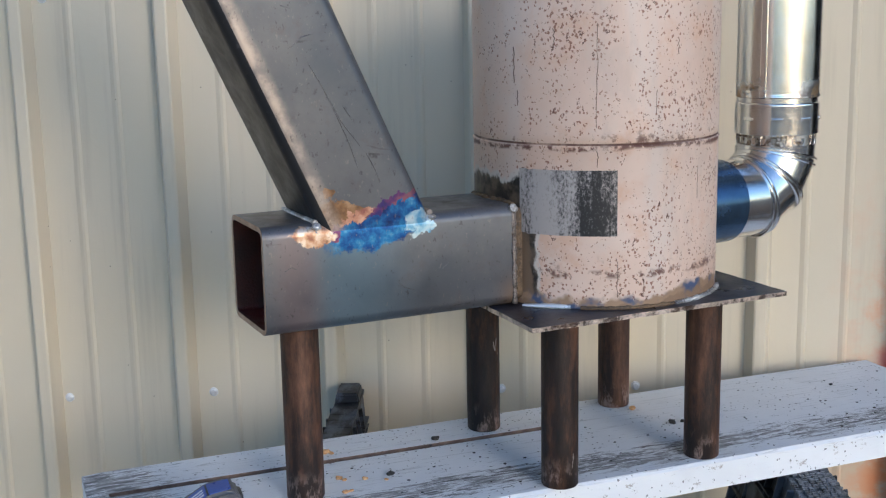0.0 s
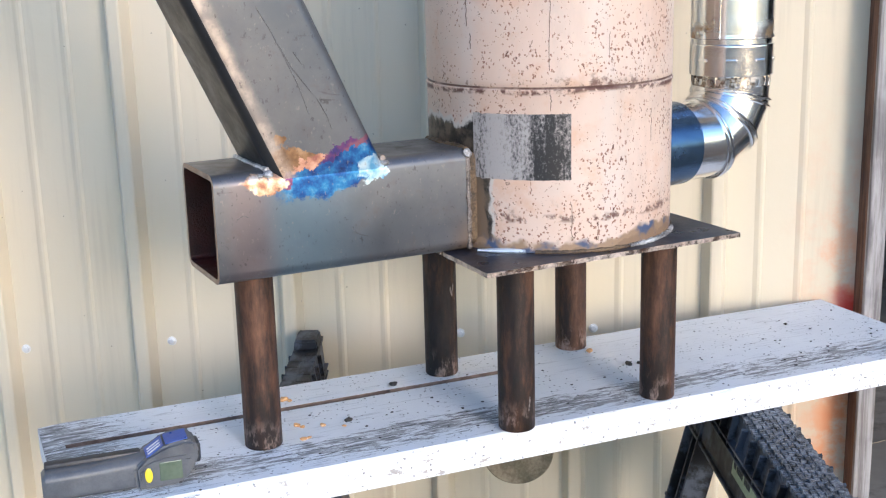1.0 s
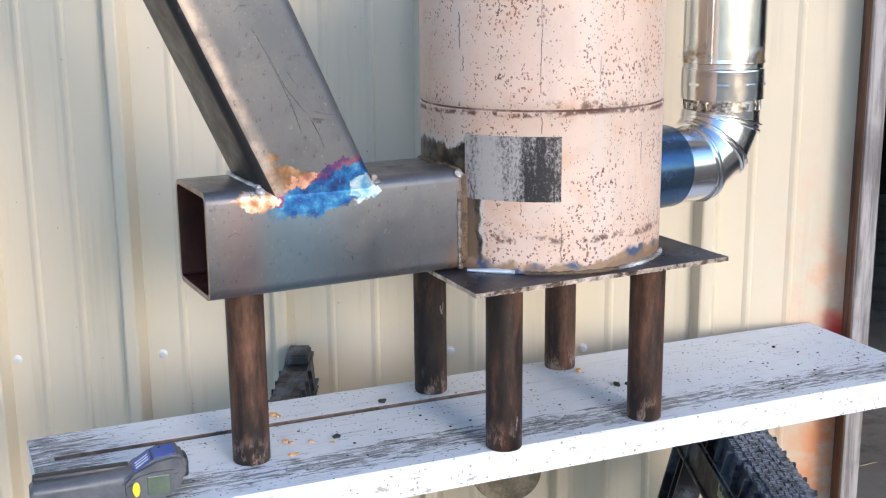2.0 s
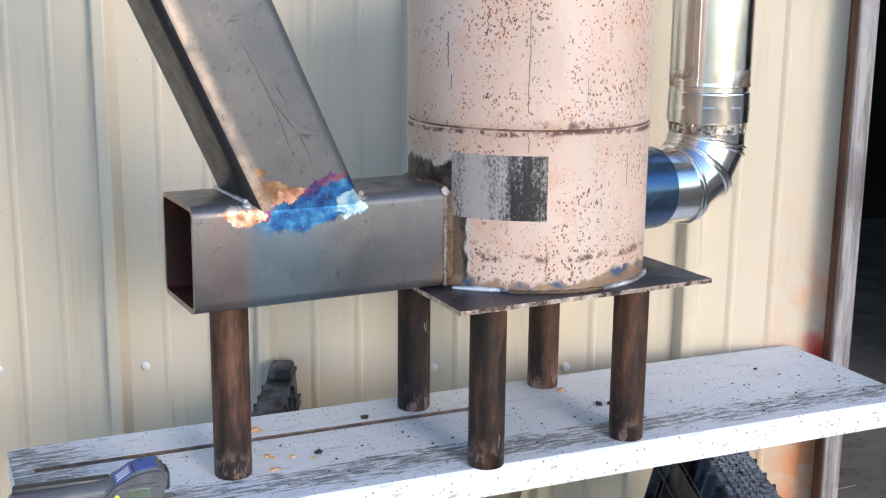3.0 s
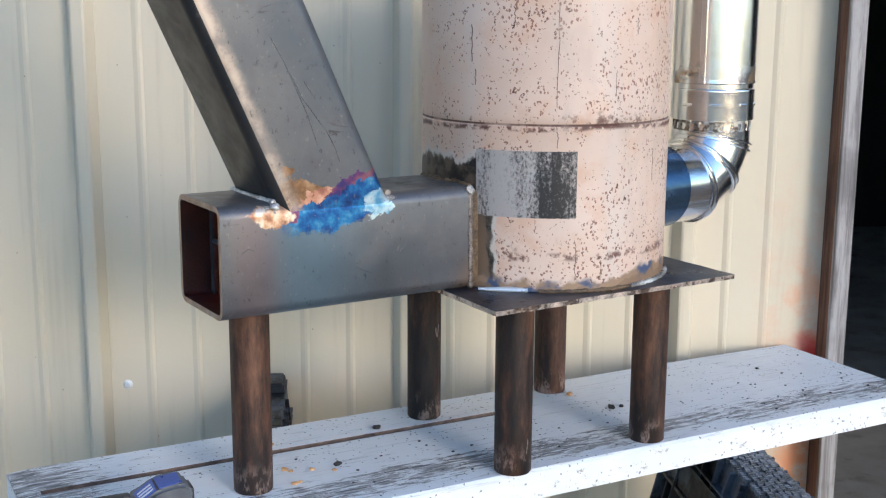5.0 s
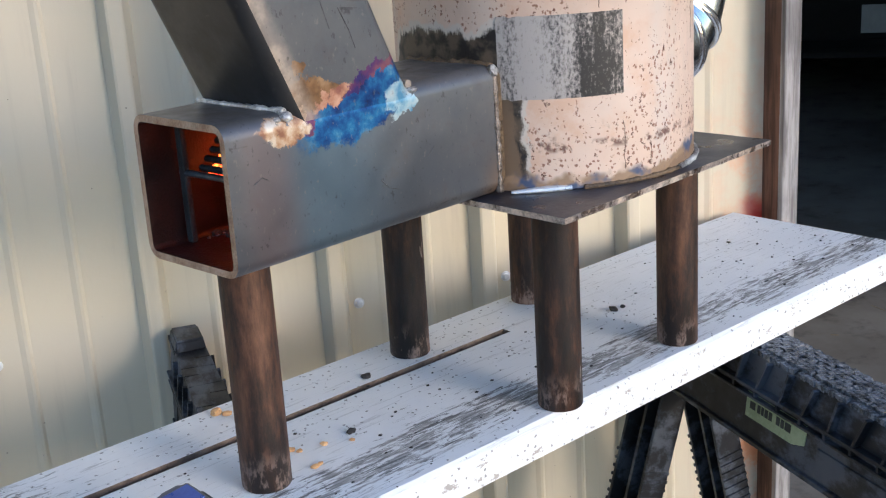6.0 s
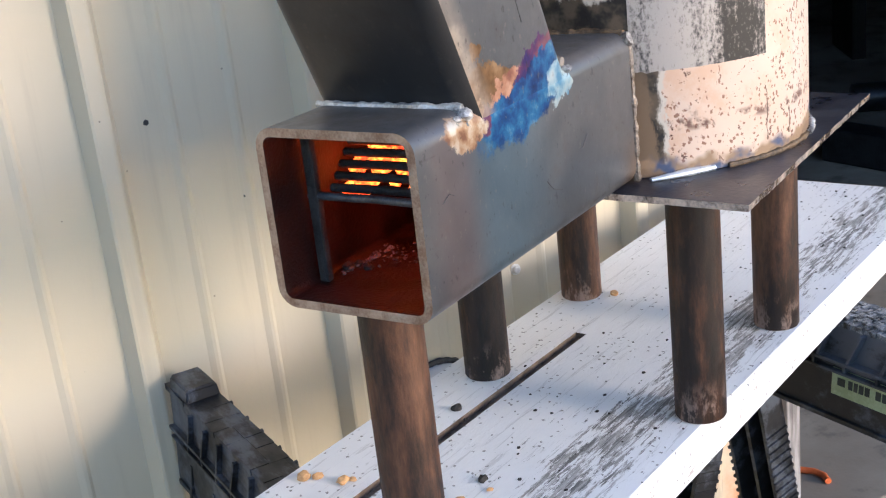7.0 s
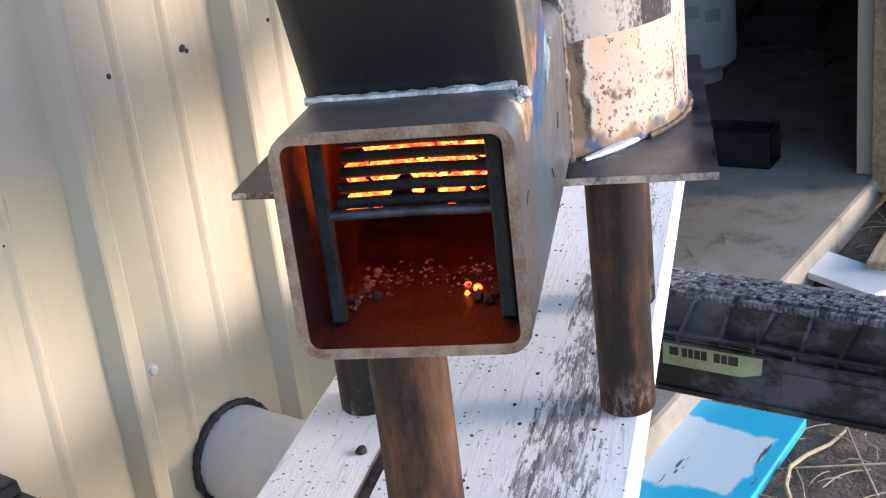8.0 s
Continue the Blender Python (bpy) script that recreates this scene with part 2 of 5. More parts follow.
    k.bump(k.calc("MULTIPLY_ADD", fine, 0.4, mid), 0.16, 0.0012)
    return k.done(c, rough, metal)


def make_rusty_pipe():
    k = Nodes("rusty_black_pipe")
    big, mid, fine = k.noise(34, 6, 0.70, k.scaled(1, 1, 0.2)), k.noise(80, 6, 0.72, k.scaled(1, 1, 0.4)), k.noise(260, 3)
    f = k.calc("ADD", k.calc("MULTIPLY", big, 0.65), k.calc("MULTIPLY_ADD", k.random(), 0.14, k.calc("MULTIPLY", mid, 0.25)))
    c = k.ramp(f, [(0.40, (0.007, 0.006, 0.006)), (0.50, (0.026, 0.016, 0.012)), (0.58, (0.088, 0.042, 0.024)), (0.72, (0.22, 0.112, 0.062))])
    flake = k.calc("MULTIPLY", k.step(k.noise(40, 4, 0.6, k.scaled(1.4, 1.4, 0.4)), 0.70, 0.73), 0.7)
    c = k.mix(flake, c, (0.38, 0.33, 0.29))
    x, y, z = k.xyz()
    foot = k.calc("MULTIPLY", k.step(z, 0.845, 0.805), k.step(mid, 0.48, 0.6))
    c = k.mix(k.calc("MULTIPLY", foot, 0.55), c, (0.40, 0.30, 0.25))
    k.bump(k.calc("MULTIPLY_ADD", fine, 0.4, mid), 0.35, 0.0015)
    return k.done(c, k.step(mid, 0.3, 0.7, 0.50, 0.78), 0.25)


def make_flue_metal(name, soot):
    k = Nodes(name)
    x, y, z = k.xyz()
    streak, mid = k.noise(24, 4, 0.6, k.scaled(1, 1, 0.08)), k.noise(40, 5, 0.62)
    c = k.mix(streak, (0.82, 0.82, 0.81), (0.92, 0.91, 0.90))
    rough = k.step(mid, 0.3, 0.75, 0.15, 0.24)
    if soot:
        drop = k.calc("ADD", k.calc("SUBTRACT", z, 1.225), k.calc("MULTIPLY", k.calc("SUBTRACT", mid, 0.5), 0.05))
        m = k.calc("MULTIPLY", k.step(drop, 0.036, 0.006), k.step(k.noise(26, 5, 0.65), 0.46, 0.58))
        c = k.mix(k.calc("MULTIPLY", m, 0.85), c, k.mix(k.step(k.noise(50, 3), 0.45, 0.55), (0.07, 0.045, 0.03), (0.36, 0.20, 0.05)))
        stain = k.calc("MULTIPLY", k.step(k.noise(30, 5, 0.65, k.scaled(1, 1, 0.4)), 0.60, 0.68), k.step(z, 1.29, 1.24))
        c = k.mix(k.calc("MULTIPLY", stain, 0.5), c, (0.34, 0.31, 0.28))
        rough = k.calc("ADD", rough, k.calc("MULTIPLY", m, 0.35))
    k.bump(k.noise(7, 2, 0.4, k.scaled(1, 1, 0.2)), 0.02, 0.002)
    return k.done(c, rough, 1.0)


def make_board_paint():
    k = Nodes("weathered_white_board")
    x, y, z = k.xyz()
    big, fine = k.noise(5, 4, 0.6), k.noise(240, 3, 0.6)
    grain = k.noise(150, 8, 0.78, k.scaled(0.16, 1, 1))
    cracks = k.noise(210, 5, 0.7, k.scaled(0.06, 1, 1), 0.5)
    c = k.mix(k.step(big, 0.3, 0.7), (0.79, 0.80, 0.81), (0.86, 0.865, 0.865))
    # worn grey band along the front half, and the bare left end
    band = k.step(k.calc("ABSOLUTE", k.calc("SUBTRACT", k.calc("MULTIPLY_ADD", k.noise(4, 3), 0.05, y), 0.082)), 0.055, 0.010)
    end = k.step(k.calc("MULTIPLY_ADD", k.noise(14, 4), 0.12, x), 0.22, 0.05)
    wear = k.calc("MAXIMUM", k.calc("MULTIPLY", band, 0.9), end)
    ontop = k.step(z, 0.790, 0.798)
    thr = k.calc("MULTIPLY_ADD", wear, -0.165, 0.655)
    bare = k.calc("MULTIPLY", k.step(k.calc("SUBTRACT", k.calc("MULTIPLY_ADD", k.noise(13, 3), 0.2, k.calc("MULTIPLY", grain, 0.85)), thr), -0.02, 0.03), ontop)
    c = k.mix(k.calc("MULTIPLY", bare, 0.9), c, k.mix(k.step(cracks, 0.40, 0.60), (0.055, 0.052, 0.05), (0.42, 0.41, 0.40)))
    thin = k.calc("MULTIPLY", k.step(cracks, 0.57, 0.63), k.calc("MULTIPLY_ADD", wear, 0.62, 0.24))
    c = k.mix(k.calc("MULTIPLY", thin, ontop), c, (0.12, 0.11, 0.105))
    dots = k.calc("MULTIPLY", k.calc("LESS_THAN", k.cells(120, k.warped(60, 0.01)), 0.17), k.calc("GREATER_THAN", k.noise(14, 4), 0.48))
    c = k.mix(k.calc("MULTIPLY", dots, 0.75), c, (0.09, 0.08, 0.075))
    chips = k.calc("MULTIPLY", k.step(k.noise(70, 6, 0.75, k.scaled(0.6, 1, 1)), 0.60, 0.64), k.step(z, 0.797, 0.790))
    c = k.mix(k.calc("MULTIPLY", chips, 0.75), c, (0.30, 0.25, 0.20))
    grime = k.calc("MULTIPLY", k.step(k.noise(8, 5, 0.65), 0.52, 0.72), k.calc("MULTIPLY_ADD", wear, 0.4, 0.10))
    c = k.mix(grime, c, (0.36, 0.34, 0.32))
    k.bump(k.calc("MULTIPLY_ADD", bare, -0.6, k.calc("ADD", grain, k.calc("MULTIPLY", cracks, 0.6))), 0.55, 0.0018)
    return k.done(c, 0.62)


def make_ember():
    k = Nodes("glowing_coal")
    n = k.noise(150, 4, 0.65)
    glow = k.ramp(n, [(0.34, (0.02, 0.001, 0.001)), (0.42, (0.55, 0.018, 0.002)), (0.52, (1.0, 0.075, 0.004)), (0.62, (1.0, 0.26, 0.015)), (0.72, (1.0, 0.50, 0.08))])
    k.put(k.b.inputs["Emission Color"], glow)
    k.put(k.b.inputs["Emission Strength"], 2.8)
    return k.done((0.03, 0.025, 0.022), 0.9)


def make_dirt():
    k = Nodes("dry_dirt")
    big, mid, fine = k.noise(1.3, 5, 0.6), k.noise(14, 6, 0.65), k.noise(120, 3)
    c = k.mix(k.step(mid, 0.35, 0.65), (0.085, 0.062, 0.045), (0.19, 0.145, 0.105))
    c = k.mix(k.calc("MULTIPLY", k.step(big, 0.45, 0.7), 0.4), c, (0.26, 0.21, 0.155))
    k.bump(k.calc("MULTIPLY_ADD", fine, 0.4, mid), 0.8, 0.02)
    return k.done(c, 0.95)


def make_concrete():
    k = Nodes("stained_concrete")
    big, mid, fine = k.noise(1.8, 5, 0.62), k.noise(9, 6, 0.65), k.noise(150, 3)
    c = k.mix(k.step(big, 0.35, 0.65), (0.25, 0.212, 0.165), (0.38, 0.335, 0.27))
    c = k.mix(k.calc("MULTIPLY", k.step(mid, 0.52, 0.7), 0.55), c, (0.085, 0.078, 0.07))
    k.bump(k.calc("MULTIPLY_ADD", fine, 0.5, mid), 0.3, 0.003)
    return k.done(c, k.step(mid, 0.3, 0.7, 0.62, 0.85))


def make_horse_plastic():
    k = Nodes("dusty_black_plastic")
    mid, fine = k.noise(28, 5, 0.62), k.noise(170, 3)
    dust = k.calc("MULTIPLY", k.step(k.noise(20, 6, 0.7, k.scaled(1, 0.6, 1)), 0.46, 0.60), 0.8)
    c = k.mix(dust, (0.011, 0.012, 0.015), (0.095, 0.108, 0.135))
    k.bump(k.calc("MULTIPLY_ADD", fine, 0.4, mid), 0.2, 0.001)
    return k.done(c, k.step(mid, 0.3, 0.7, 0.36, 0.6))


def make_blue_board():
    k = Nodes("blue_painted_board")
    mid = k.noise(12, 5, 0.62)
    c = k.mix(mid, (0.03, 0.42, 0.66), (0.07, 0.54, 0.76))
    x, y, z = k.xyz()
    # whitish patch with an uneven edge across part of the board
    edge = k.calc("MULTIPLY", k.calc("SUBTRACT", k.noise(9, 4, 0.6), 0.5), 0.10)
    across = k.step(k.calc("ABSOLUTE", k.calc("SUBTRACT", k.calc("ADD", x, edge), 0.045)), 0.125, 0.110)
    bare = k.calc("MULTIPLY", across, k.step(k.calc("ADD", y, edge), -0.080, -0.068))
    c = k.mix(bare, c, (0.62, 0.74, 0.78))
    c = k.mix(k.step(k.noise(34, 4, 0.6, k.scaled(0.2, 1, 1)), 0.66, 0.70), c, (0.08, 0.09, 0.10))
    k.bump(mid, 0.2, 0.002)
    return k.done(c, 0.55)


def make_wood(name, a, b, along=(1, 1, 0.06), scale=70):
    k = Nodes(name)
    grain, big, knots = k.noise(scale, 6, 0.7, k.scaled(*along), 0.3), k.noise(7, 4, 0.6), k.noise(150, 3, 0.6)
    c = k.mix(k.step(grain, 0.36, 0.64), a, b)
    c = k.mix(k.calc("MULTIPLY", k.step(big, 0.50, 0.68), 0.5), c, tuple(0.5 * q for q in a))
    k.bump(k.calc("MULTIPLY_ADD", knots, 0.3, grain), 0.5, 0.002)
    return k.done(c, 0.8)


def make_patch():
    k = Nodes("scuffed_label_film")
    x, y, z = k.xyz()
    smear = k.noise(48, 5, 0.72, k.scaled(1, 1, 0.16))
    grit = k.noise(330, 4, 0.75, k.scaled(1, 1, 0.7))
    dark = k.step(x, 0.326, 0.366)
    f = k.calc("ADD", k.calc("MULTIPLY", smear, 0.55), k.calc("MULTIPLY_ADD", grit, 0.6, k.calc("MULTIPLY_ADD", dark, 0.17, -0.05)))
    c = k.ramp(f, [(0.52, (0.44, 0.40, 0.37)), (0.58, (0.30, 0.27, 0.25)), (0.64, (0.12, 0.11, 0.105)), (0.70, (0.03, 0.028, 0.027))])
    k.bump(grit, 0.3, 0.0006)
    return k.done(c, 0.5, 0.25)


SIDING, TANK_PAINT = make_siding(), make_tank_paint()
TUBE_STEEL, FEED_STEEL = make_mill_steel("burn_tube_steel", "tube", 0.62), make_mill_steel("feed_tube_steel", "feed", 0.53, 0.45)
PLATE_STEEL = plain("blue_black_scale", (0.012, 0.016, 0.030), (0.045, 0.050, 0.068), 0.36, 0.4, 26, 0.2)
# darker copy of the mill steel, with the shade in its colour
SHADE_STEEL = make_mill_steel("shaded_side_steel", tone=0.13, metal=0.25)
BURNT = plain("burnt_brown_scale", (0.035, 0.026, 0.018), (0.20, 0.135, 0.075), 0.6, 0.3, 45, 0.6, 0.002)
STUB_STEEL = plain("blued_stub_steel", (0.055, 0.10, 0.18), (0.12, 0.19, 0.30), 0.26, 0.85, 14, 0.06)
NECK_SOOT = plain("soot_streaked_flue", (0.10, 0.06, 0.035), (0.72, 0.68, 0.63), 0.3, 0.9, 60, 0.2)
PIPE_RUST = make_rusty_pipe()
FLUE, FLUE_SOOTY = make_flue_metal("galvanised_flue", False), make_flue_metal("sooty_flue", True)
BOARD, EMBER, DIRT, CONCRETE = make_board_paint(), make_ember(), make_dirt(), make_concrete()
PLASTIC, BLUE_BOARD, PATCH = make_horse_plastic(), make_blue_board(), make_patch()
WELD = plain("weld_bead", (0.06, 0.045, 0.035), (0.34, 0.29, 0.25), 0.45, 0.6, 60, 0.6, 0.002)
WELD_BRIGHT = plain("bright_weld", (0.07, 0.05, 0.04), (0.74, 0.73, 0.70), 0.4, 0.4, 38, 0.6, 0.002)
# board-like white for the strip that stands in for the plate's slot
SLOT_PALE = plain("pale_slot_stand_in", (0.62, 0.68, 0.74), (0.80, 0.83, 0.86), 0.3, 0.4, 30, 0.3, 0.001)
CUT_EDGE = plain("cut_steel_edge", (0.22, 0.13, 0.085), (0.46, 0.35, 0.26), 0.5, 0.4, 60, 0.5, 0.001)
PLATE_EDGE = plain("torch_cut_edge", (0.09, 0.055, 0.04), (0.86, 0.74, 0.64), 0.32, 0.6, 40, 0.8, 0.002)
# dark scorched scale, with the coals' red glow tinted into its colour
INNER = plain("scorched_glow_tinted_steel", (0.008, 0.0022, 0.0018), (0.030, 0.007, 0.005), 0.5, 0.0, 40, 0.5, 0.002)
ROD = plain("scaled_iron_rod", (0.05, 0.05, 0.055), (0.15, 0.15, 0.16), 0.5, 0.6, 60, 0.4)
ASH = plain("grey_ash", (0.04, 0.032, 0.032), (0.22, 0.18, 0.18), 0.9, 0.0, 90, 0.6, 0.002)
CHAR = plain("charcoal", (0.012, 0.011, 0.010), (0.045, 0.04, 0.038), 0.8, 0.0, 60, 0.6, 0.002)
CHIP = plain("fresh_wood_chip", (0.52, 0.28, 0.11), (0.68, 0.45, 0.22), 0.8, 0.0, 70, 0.5, 0.002)
GROOVE = plain("bare_brown_wood", (0.085, 0.058, 0.045), (0.24, 0.17, 0.125), 0.85, 0.0, 60, 0.5, 0.001)
SCREW = plain("zinc_screw", (0.66, 0.66, 0.65), (0.84, 0.84, 0.82), 0.4, 0.3, 120, 0.2)
GREY_PLASTIC = plain("grey_plastic", (0.085, 0.09, 0.10), (0.12, 0.125, 0.135), 0.42, 0.0, 50, 0.15)
DARK_PLASTIC = plain("dark_grip_plastic", (0.02, 0.02, 0.022), (0.045, 0.045, 0.05), 0.5, 0.0, 60, 0.2)
LCD = plain("display_glass", (0.10, 0.13, 0.09), (0.14, 0.17, 0.12), 0.2, 0.0, 20, 0.02)
YELLOW = plain("yellow_button", (0.80, 0.62, 0.01), (0.88, 0.70, 0.02), 0.4, 0.0, 60, 0.05)
BLUE_STICKER = plain("blue_sticker", (0.02, 0.06, 0.30), (0.05, 0.11, 0.42), 0.35, 0.0, 40, 0.05)
PALE_INK = plain("pale_ink", (0.62, 0.64, 0.68), (0.72, 0.74, 0.78), 0.5, 0.0, 60, 0.05)
STICKER = plain("green_sticker", (0.30, 0.35, 0.18), (0.46, 0.52, 0.30), 0.5, 0.0, 30, 0.1)
TREAD = plain("dusty_tread", (0.015, 0.017, 0.02), (0.26, 0.27, 0.29), 0.6, 0.0, 90, 0.4, 0.001)
INK = plain("dark_ink", (0.02, 0.025, 0.02), (0.04, 0.045, 0.04), 0.6, 0.0, 60, 0.05)
JAMB_FRONT = make_wood("weathered_grey_wood", (0.17, 0.15, 0.14), (0.42, 0.39, 0.37))
JAMB_SIDE = make_wood("brown_stained_wood", (0.07, 0.032, 0.02), (0.20, 0.10, 0.06))
# near black, so the unlit garage interior is put into the colour
UNLIT_WALL = plain("painted_gloom_wall", (0.008, 0.007, 0.006), (0.018, 0.016, 0.014), 0.9, 0.0, 5, 0.3, 0.004)
WHITE_PAINT = plain("white_enamel", (0.66, 0.67, 0.66), (0.76, 0.77, 0.75), 0.38, 0.0, 8, 0.1)
PVC = plain("dusty_white_pvc", (0.62, 0.62, 0.63), (0.74, 0.73, 0.72), 0.5, 0.0, 9, 0.1)
SEALANT = plain("black_sealant", (0.012, 0.012, 0.014), (0.035, 0.035, 0.04), 0.5, 0.0, 60, 0.5, 0.002)
TAN_DUST = plain("tan_dusty_cap", (0.14, 0.115, 0.07), (0.34, 0.28, 0.19), 0.85, 0.0, 26, 0.3)
PLANK = make_wood("raw_plank", (0.34, 0.23, 0.13), (0.52, 0.38, 0.24), (0.06, 1, 1))
GREY_PLANK = make_wood("old_grey_plank", (0.26, 0.235, 0.205), (0.46, 0.42, 0.37))
BLUE_CLOTH = plain("blue_cloth", (0.03, 0.12, 0.36), (0.08, 0.22, 0.50), 0.9, 0.0, 20, 0.4, 0.003)
RAG_CLOTH = plain("faded_rag_cloth", (0.10, 0.13, 0.30), (0.52, 0.46, 0.52), 0.95, 0.0, 14, 0.5, 0.004)
ORANGE = plain("orange_cable_jacket", (0.60, 0.12, 0.03), (0.72, 0.18, 0.05), 0.5, 0.0, 40, 0.1)
STRAW = plain("dry_straw", (0.40, 0.30, 0.17), (0.60, 0.48, 0.30), 0.85, 0.0, 60, 0.2)
PAPER = plain("pale_paper", (0.50, 0.49, 0.46), (0.60, 0.59, 0.55), 0.8, 0.0, 12, 0.1)
BLACK_STEEL = plain("black_mill_tube", (0.016, 0.017, 0.022), (0.036, 0.038, 0.046), 0.42, 0.5, 12, 0.15)


# ---- mesh helpers ----
def part(name, bm, material, parent=None, label="", smooth=False):
    """Links a bmesh as one mesh object, under parent where one is given."""
    me = bpy.data.meshes.new(name)
    bmesh.ops.recalc_face_normals(bm, faces=bm.faces)
    bm.to_mesh(me)
    bm.free()
    for m in (material if isinstance(material, (list, tuple)) else [material]):
        me.materials.append(m)
    if smooth:
        for p in me.polygons:
            p.use_smooth = True
        me.set_sharp_from_angle(angle=radians(38))
    ob = new(name, me)
    ob.parent = parent
    if label:
        ob["label"] = label
    return ob


def thing(name, m, label, category, group="", kind=""):
    ob = new(name)
    ob.empty_display_size = 0.05
    ob.matrix_world = m
    return tagged(ob, label, category, group, kind)


def box(bm, x0, x1, y0, y1, z0, z1, bevel=0.0, m=None, seg=2):
    r = bmesh.ops.create_cube(bm, size=1.0)
    vs = r["verts"]
    for v in vs:
        v.co = Vector((x0 + (v.co.x + 0.5) * (x1 - x0), y0 + (v.co.y + 0.5) * (y1 - y0), z0 + (v.co.z + 0.5) * (z1 - z0)))
    if m is not None:
        bmesh.ops.transform(bm, matrix=m, verts=vs)
    if bevel:
        es = list({e for v in vs for e in v.link_edges})
        bmesh.ops.bevel(bm, geom=es, offset=bevel, segments=seg, profile=0.5, affect="EDGES")
    return bm


def make_box(*a, **k):
    return box(bmesh.new(), *a, **k)


def revolve(profile, seg=64, centre=(0, 0), closed_top=False, closed_bottom=False, bm=None):
    """Rings of (radius, z) round an upright axis."""
    bm = bm or bmesh.new()
    rings = []
    for r, z in profile:
        rings.append([bm.verts.new((centre[0] + r * math.cos(2 * math.pi * i / seg), centre[1] + r * math.sin(2 * math.pi * i / seg), z)) for i in range(seg)])
    for a, b in zip(rings, rings[1:]):
        for i in range(seg):
            bm.faces.new((a[i], a[(i + 1) % seg], b[(i + 1) % seg], b[i]))
    if closed_top:
        bm.faces.new(rings[-1])
    if closed_bottom:
        bm.faces.new(rings[0])
    return bm


def sweep(path, radii, seg=16, bm=None, caps=True):
    """A round tube through the points of path."""
    bm = bm or bmesh.new()
    pts = [Vector(p) for p in path]
    rings, side = [], None
    for i, p in enumerate(pts):
        d = (pts[min(i + 1, len(pts) - 1)] - pts[max(i - 1, 0)]).normalized()
        if side is None:
            side = d.orthogonal().normalized()
        side = (side - d * side.dot(d)).normalized()
        up = d.cross(side)
        r = radii[i] if isinstance(radii, (list, tuple)) else radii
        rings.append([bm.verts.new(p + (side * math.cos(a) + up * math.sin(a)) * r) for a in (2 * math.pi * j / seg for j in range(seg))])
    for a, b in zip(rings, rings[1:]):
        for i in range(seg):
            bm.faces.new((a[i], a[(i + 1) % seg], b[(i + 1) % seg], b[i]))
    if caps:
        bm.faces.new(rings[0])
        bm.faces.new(rings[-1])
    return bm


def rounded_square(a, r, n=5):
    """Outline points of a square from 0 to a with corner radius r."""
    out = []
    for cx, cy, s in ((a - r, a - r, 0), (r, a - r, 90), (r, r, 180), (a - r, r, 270)):
        for i in range(n + 1):
            q = radians(s + 90 * i / n)
            out.append((cx + r * math.cos(q), cy + r * math.sin(q)))
    return out


def hollow_tube(bm, outer, inner, place0, place1):
    """A hollow bar between two ends; place maps an outline point to space. Face slots: 0 outside, 1 inside, 2 the cut ends."""
    loops = [[bm.verts.new(p(*q)) for q in o] for p in (place0, place1) for o in (outer, inner)]
    n = len(outer)
    for i in range(n):
        j = (i + 1) % n
        for (a, b), slot in (((0, 2), 0), ((1, 3), 1), ((0, 1), 2), ((2, 3), 2)):
            f = bm.faces.new((loops[a][i], loops[a][j], loops[b][j], loops[b][i]))
            f.material_index = slot
    return bm


def prism(bm, outline, y0, y1):
    """Extrudes an x-z outline from y0 to y1."""
    a = [bm.verts.new((x, y0, z)) for x, z in outline]
    b = [bm.verts.new((x, y1, z)) for x, z in outline]
    n = len(a)
    for i in range(n):
        bm.faces.new((a[i], a[(i + 1) % n], b[(i + 1) % n], b[i]))
    bm.faces.new(a)
    bm.faces.new(b)
    return bm


def lump(bm, at, size, seed, squash=0.6, sub=2):
    """An uneven crumb."""
    r = bmesh.ops.create_icosphere(bm, subdivisions=sub, radius=1.0)
    for v in r["verts"]:
        q = 1.0 + 0.45 * noise.noise(v.co * 1.7 + Vector((seed * 7.3, seed * 1.9, 0)))
        v.co = Vector(at) + Vector((v.co.x * q * size, v.co.y * q * size * 0.8, v.co.z * q * size * squash))
    return bm


def bead(path, r, seed, bm=None):
    """A rippled weld bead along a path."""
    pts, rad = [], []
    for a, b in zip(path, path[1:]):
        a, b = Vector(a), Vector(b)
        n = max(2, int((b - a).length / 0.0025))
        for i in range(n):
            pts.append(a.lerp(b, i / n))
    pts.append(Vector(path[-1]))
    for i, p in enumerate(pts):
        rad.append(r * (1.0 + 0.13 * math.sin(i * 1.6) + 0.5 * noise.noise((i * 0.23, seed, 0))))
    return sweep(pts, rad, 8, bm)


# ---- setting ----
GROUND, SLAB = 0.05, 0.14
WALL_Y = 2.072
RIBS = [-0.186 - 0.232 * k for k in range(16, 0, -1)] + [-0.186, 0.062, 0.306, 0.530, 0.760, 0.984] + [0.984 + 0.228 * k for k in range(1, 27)]


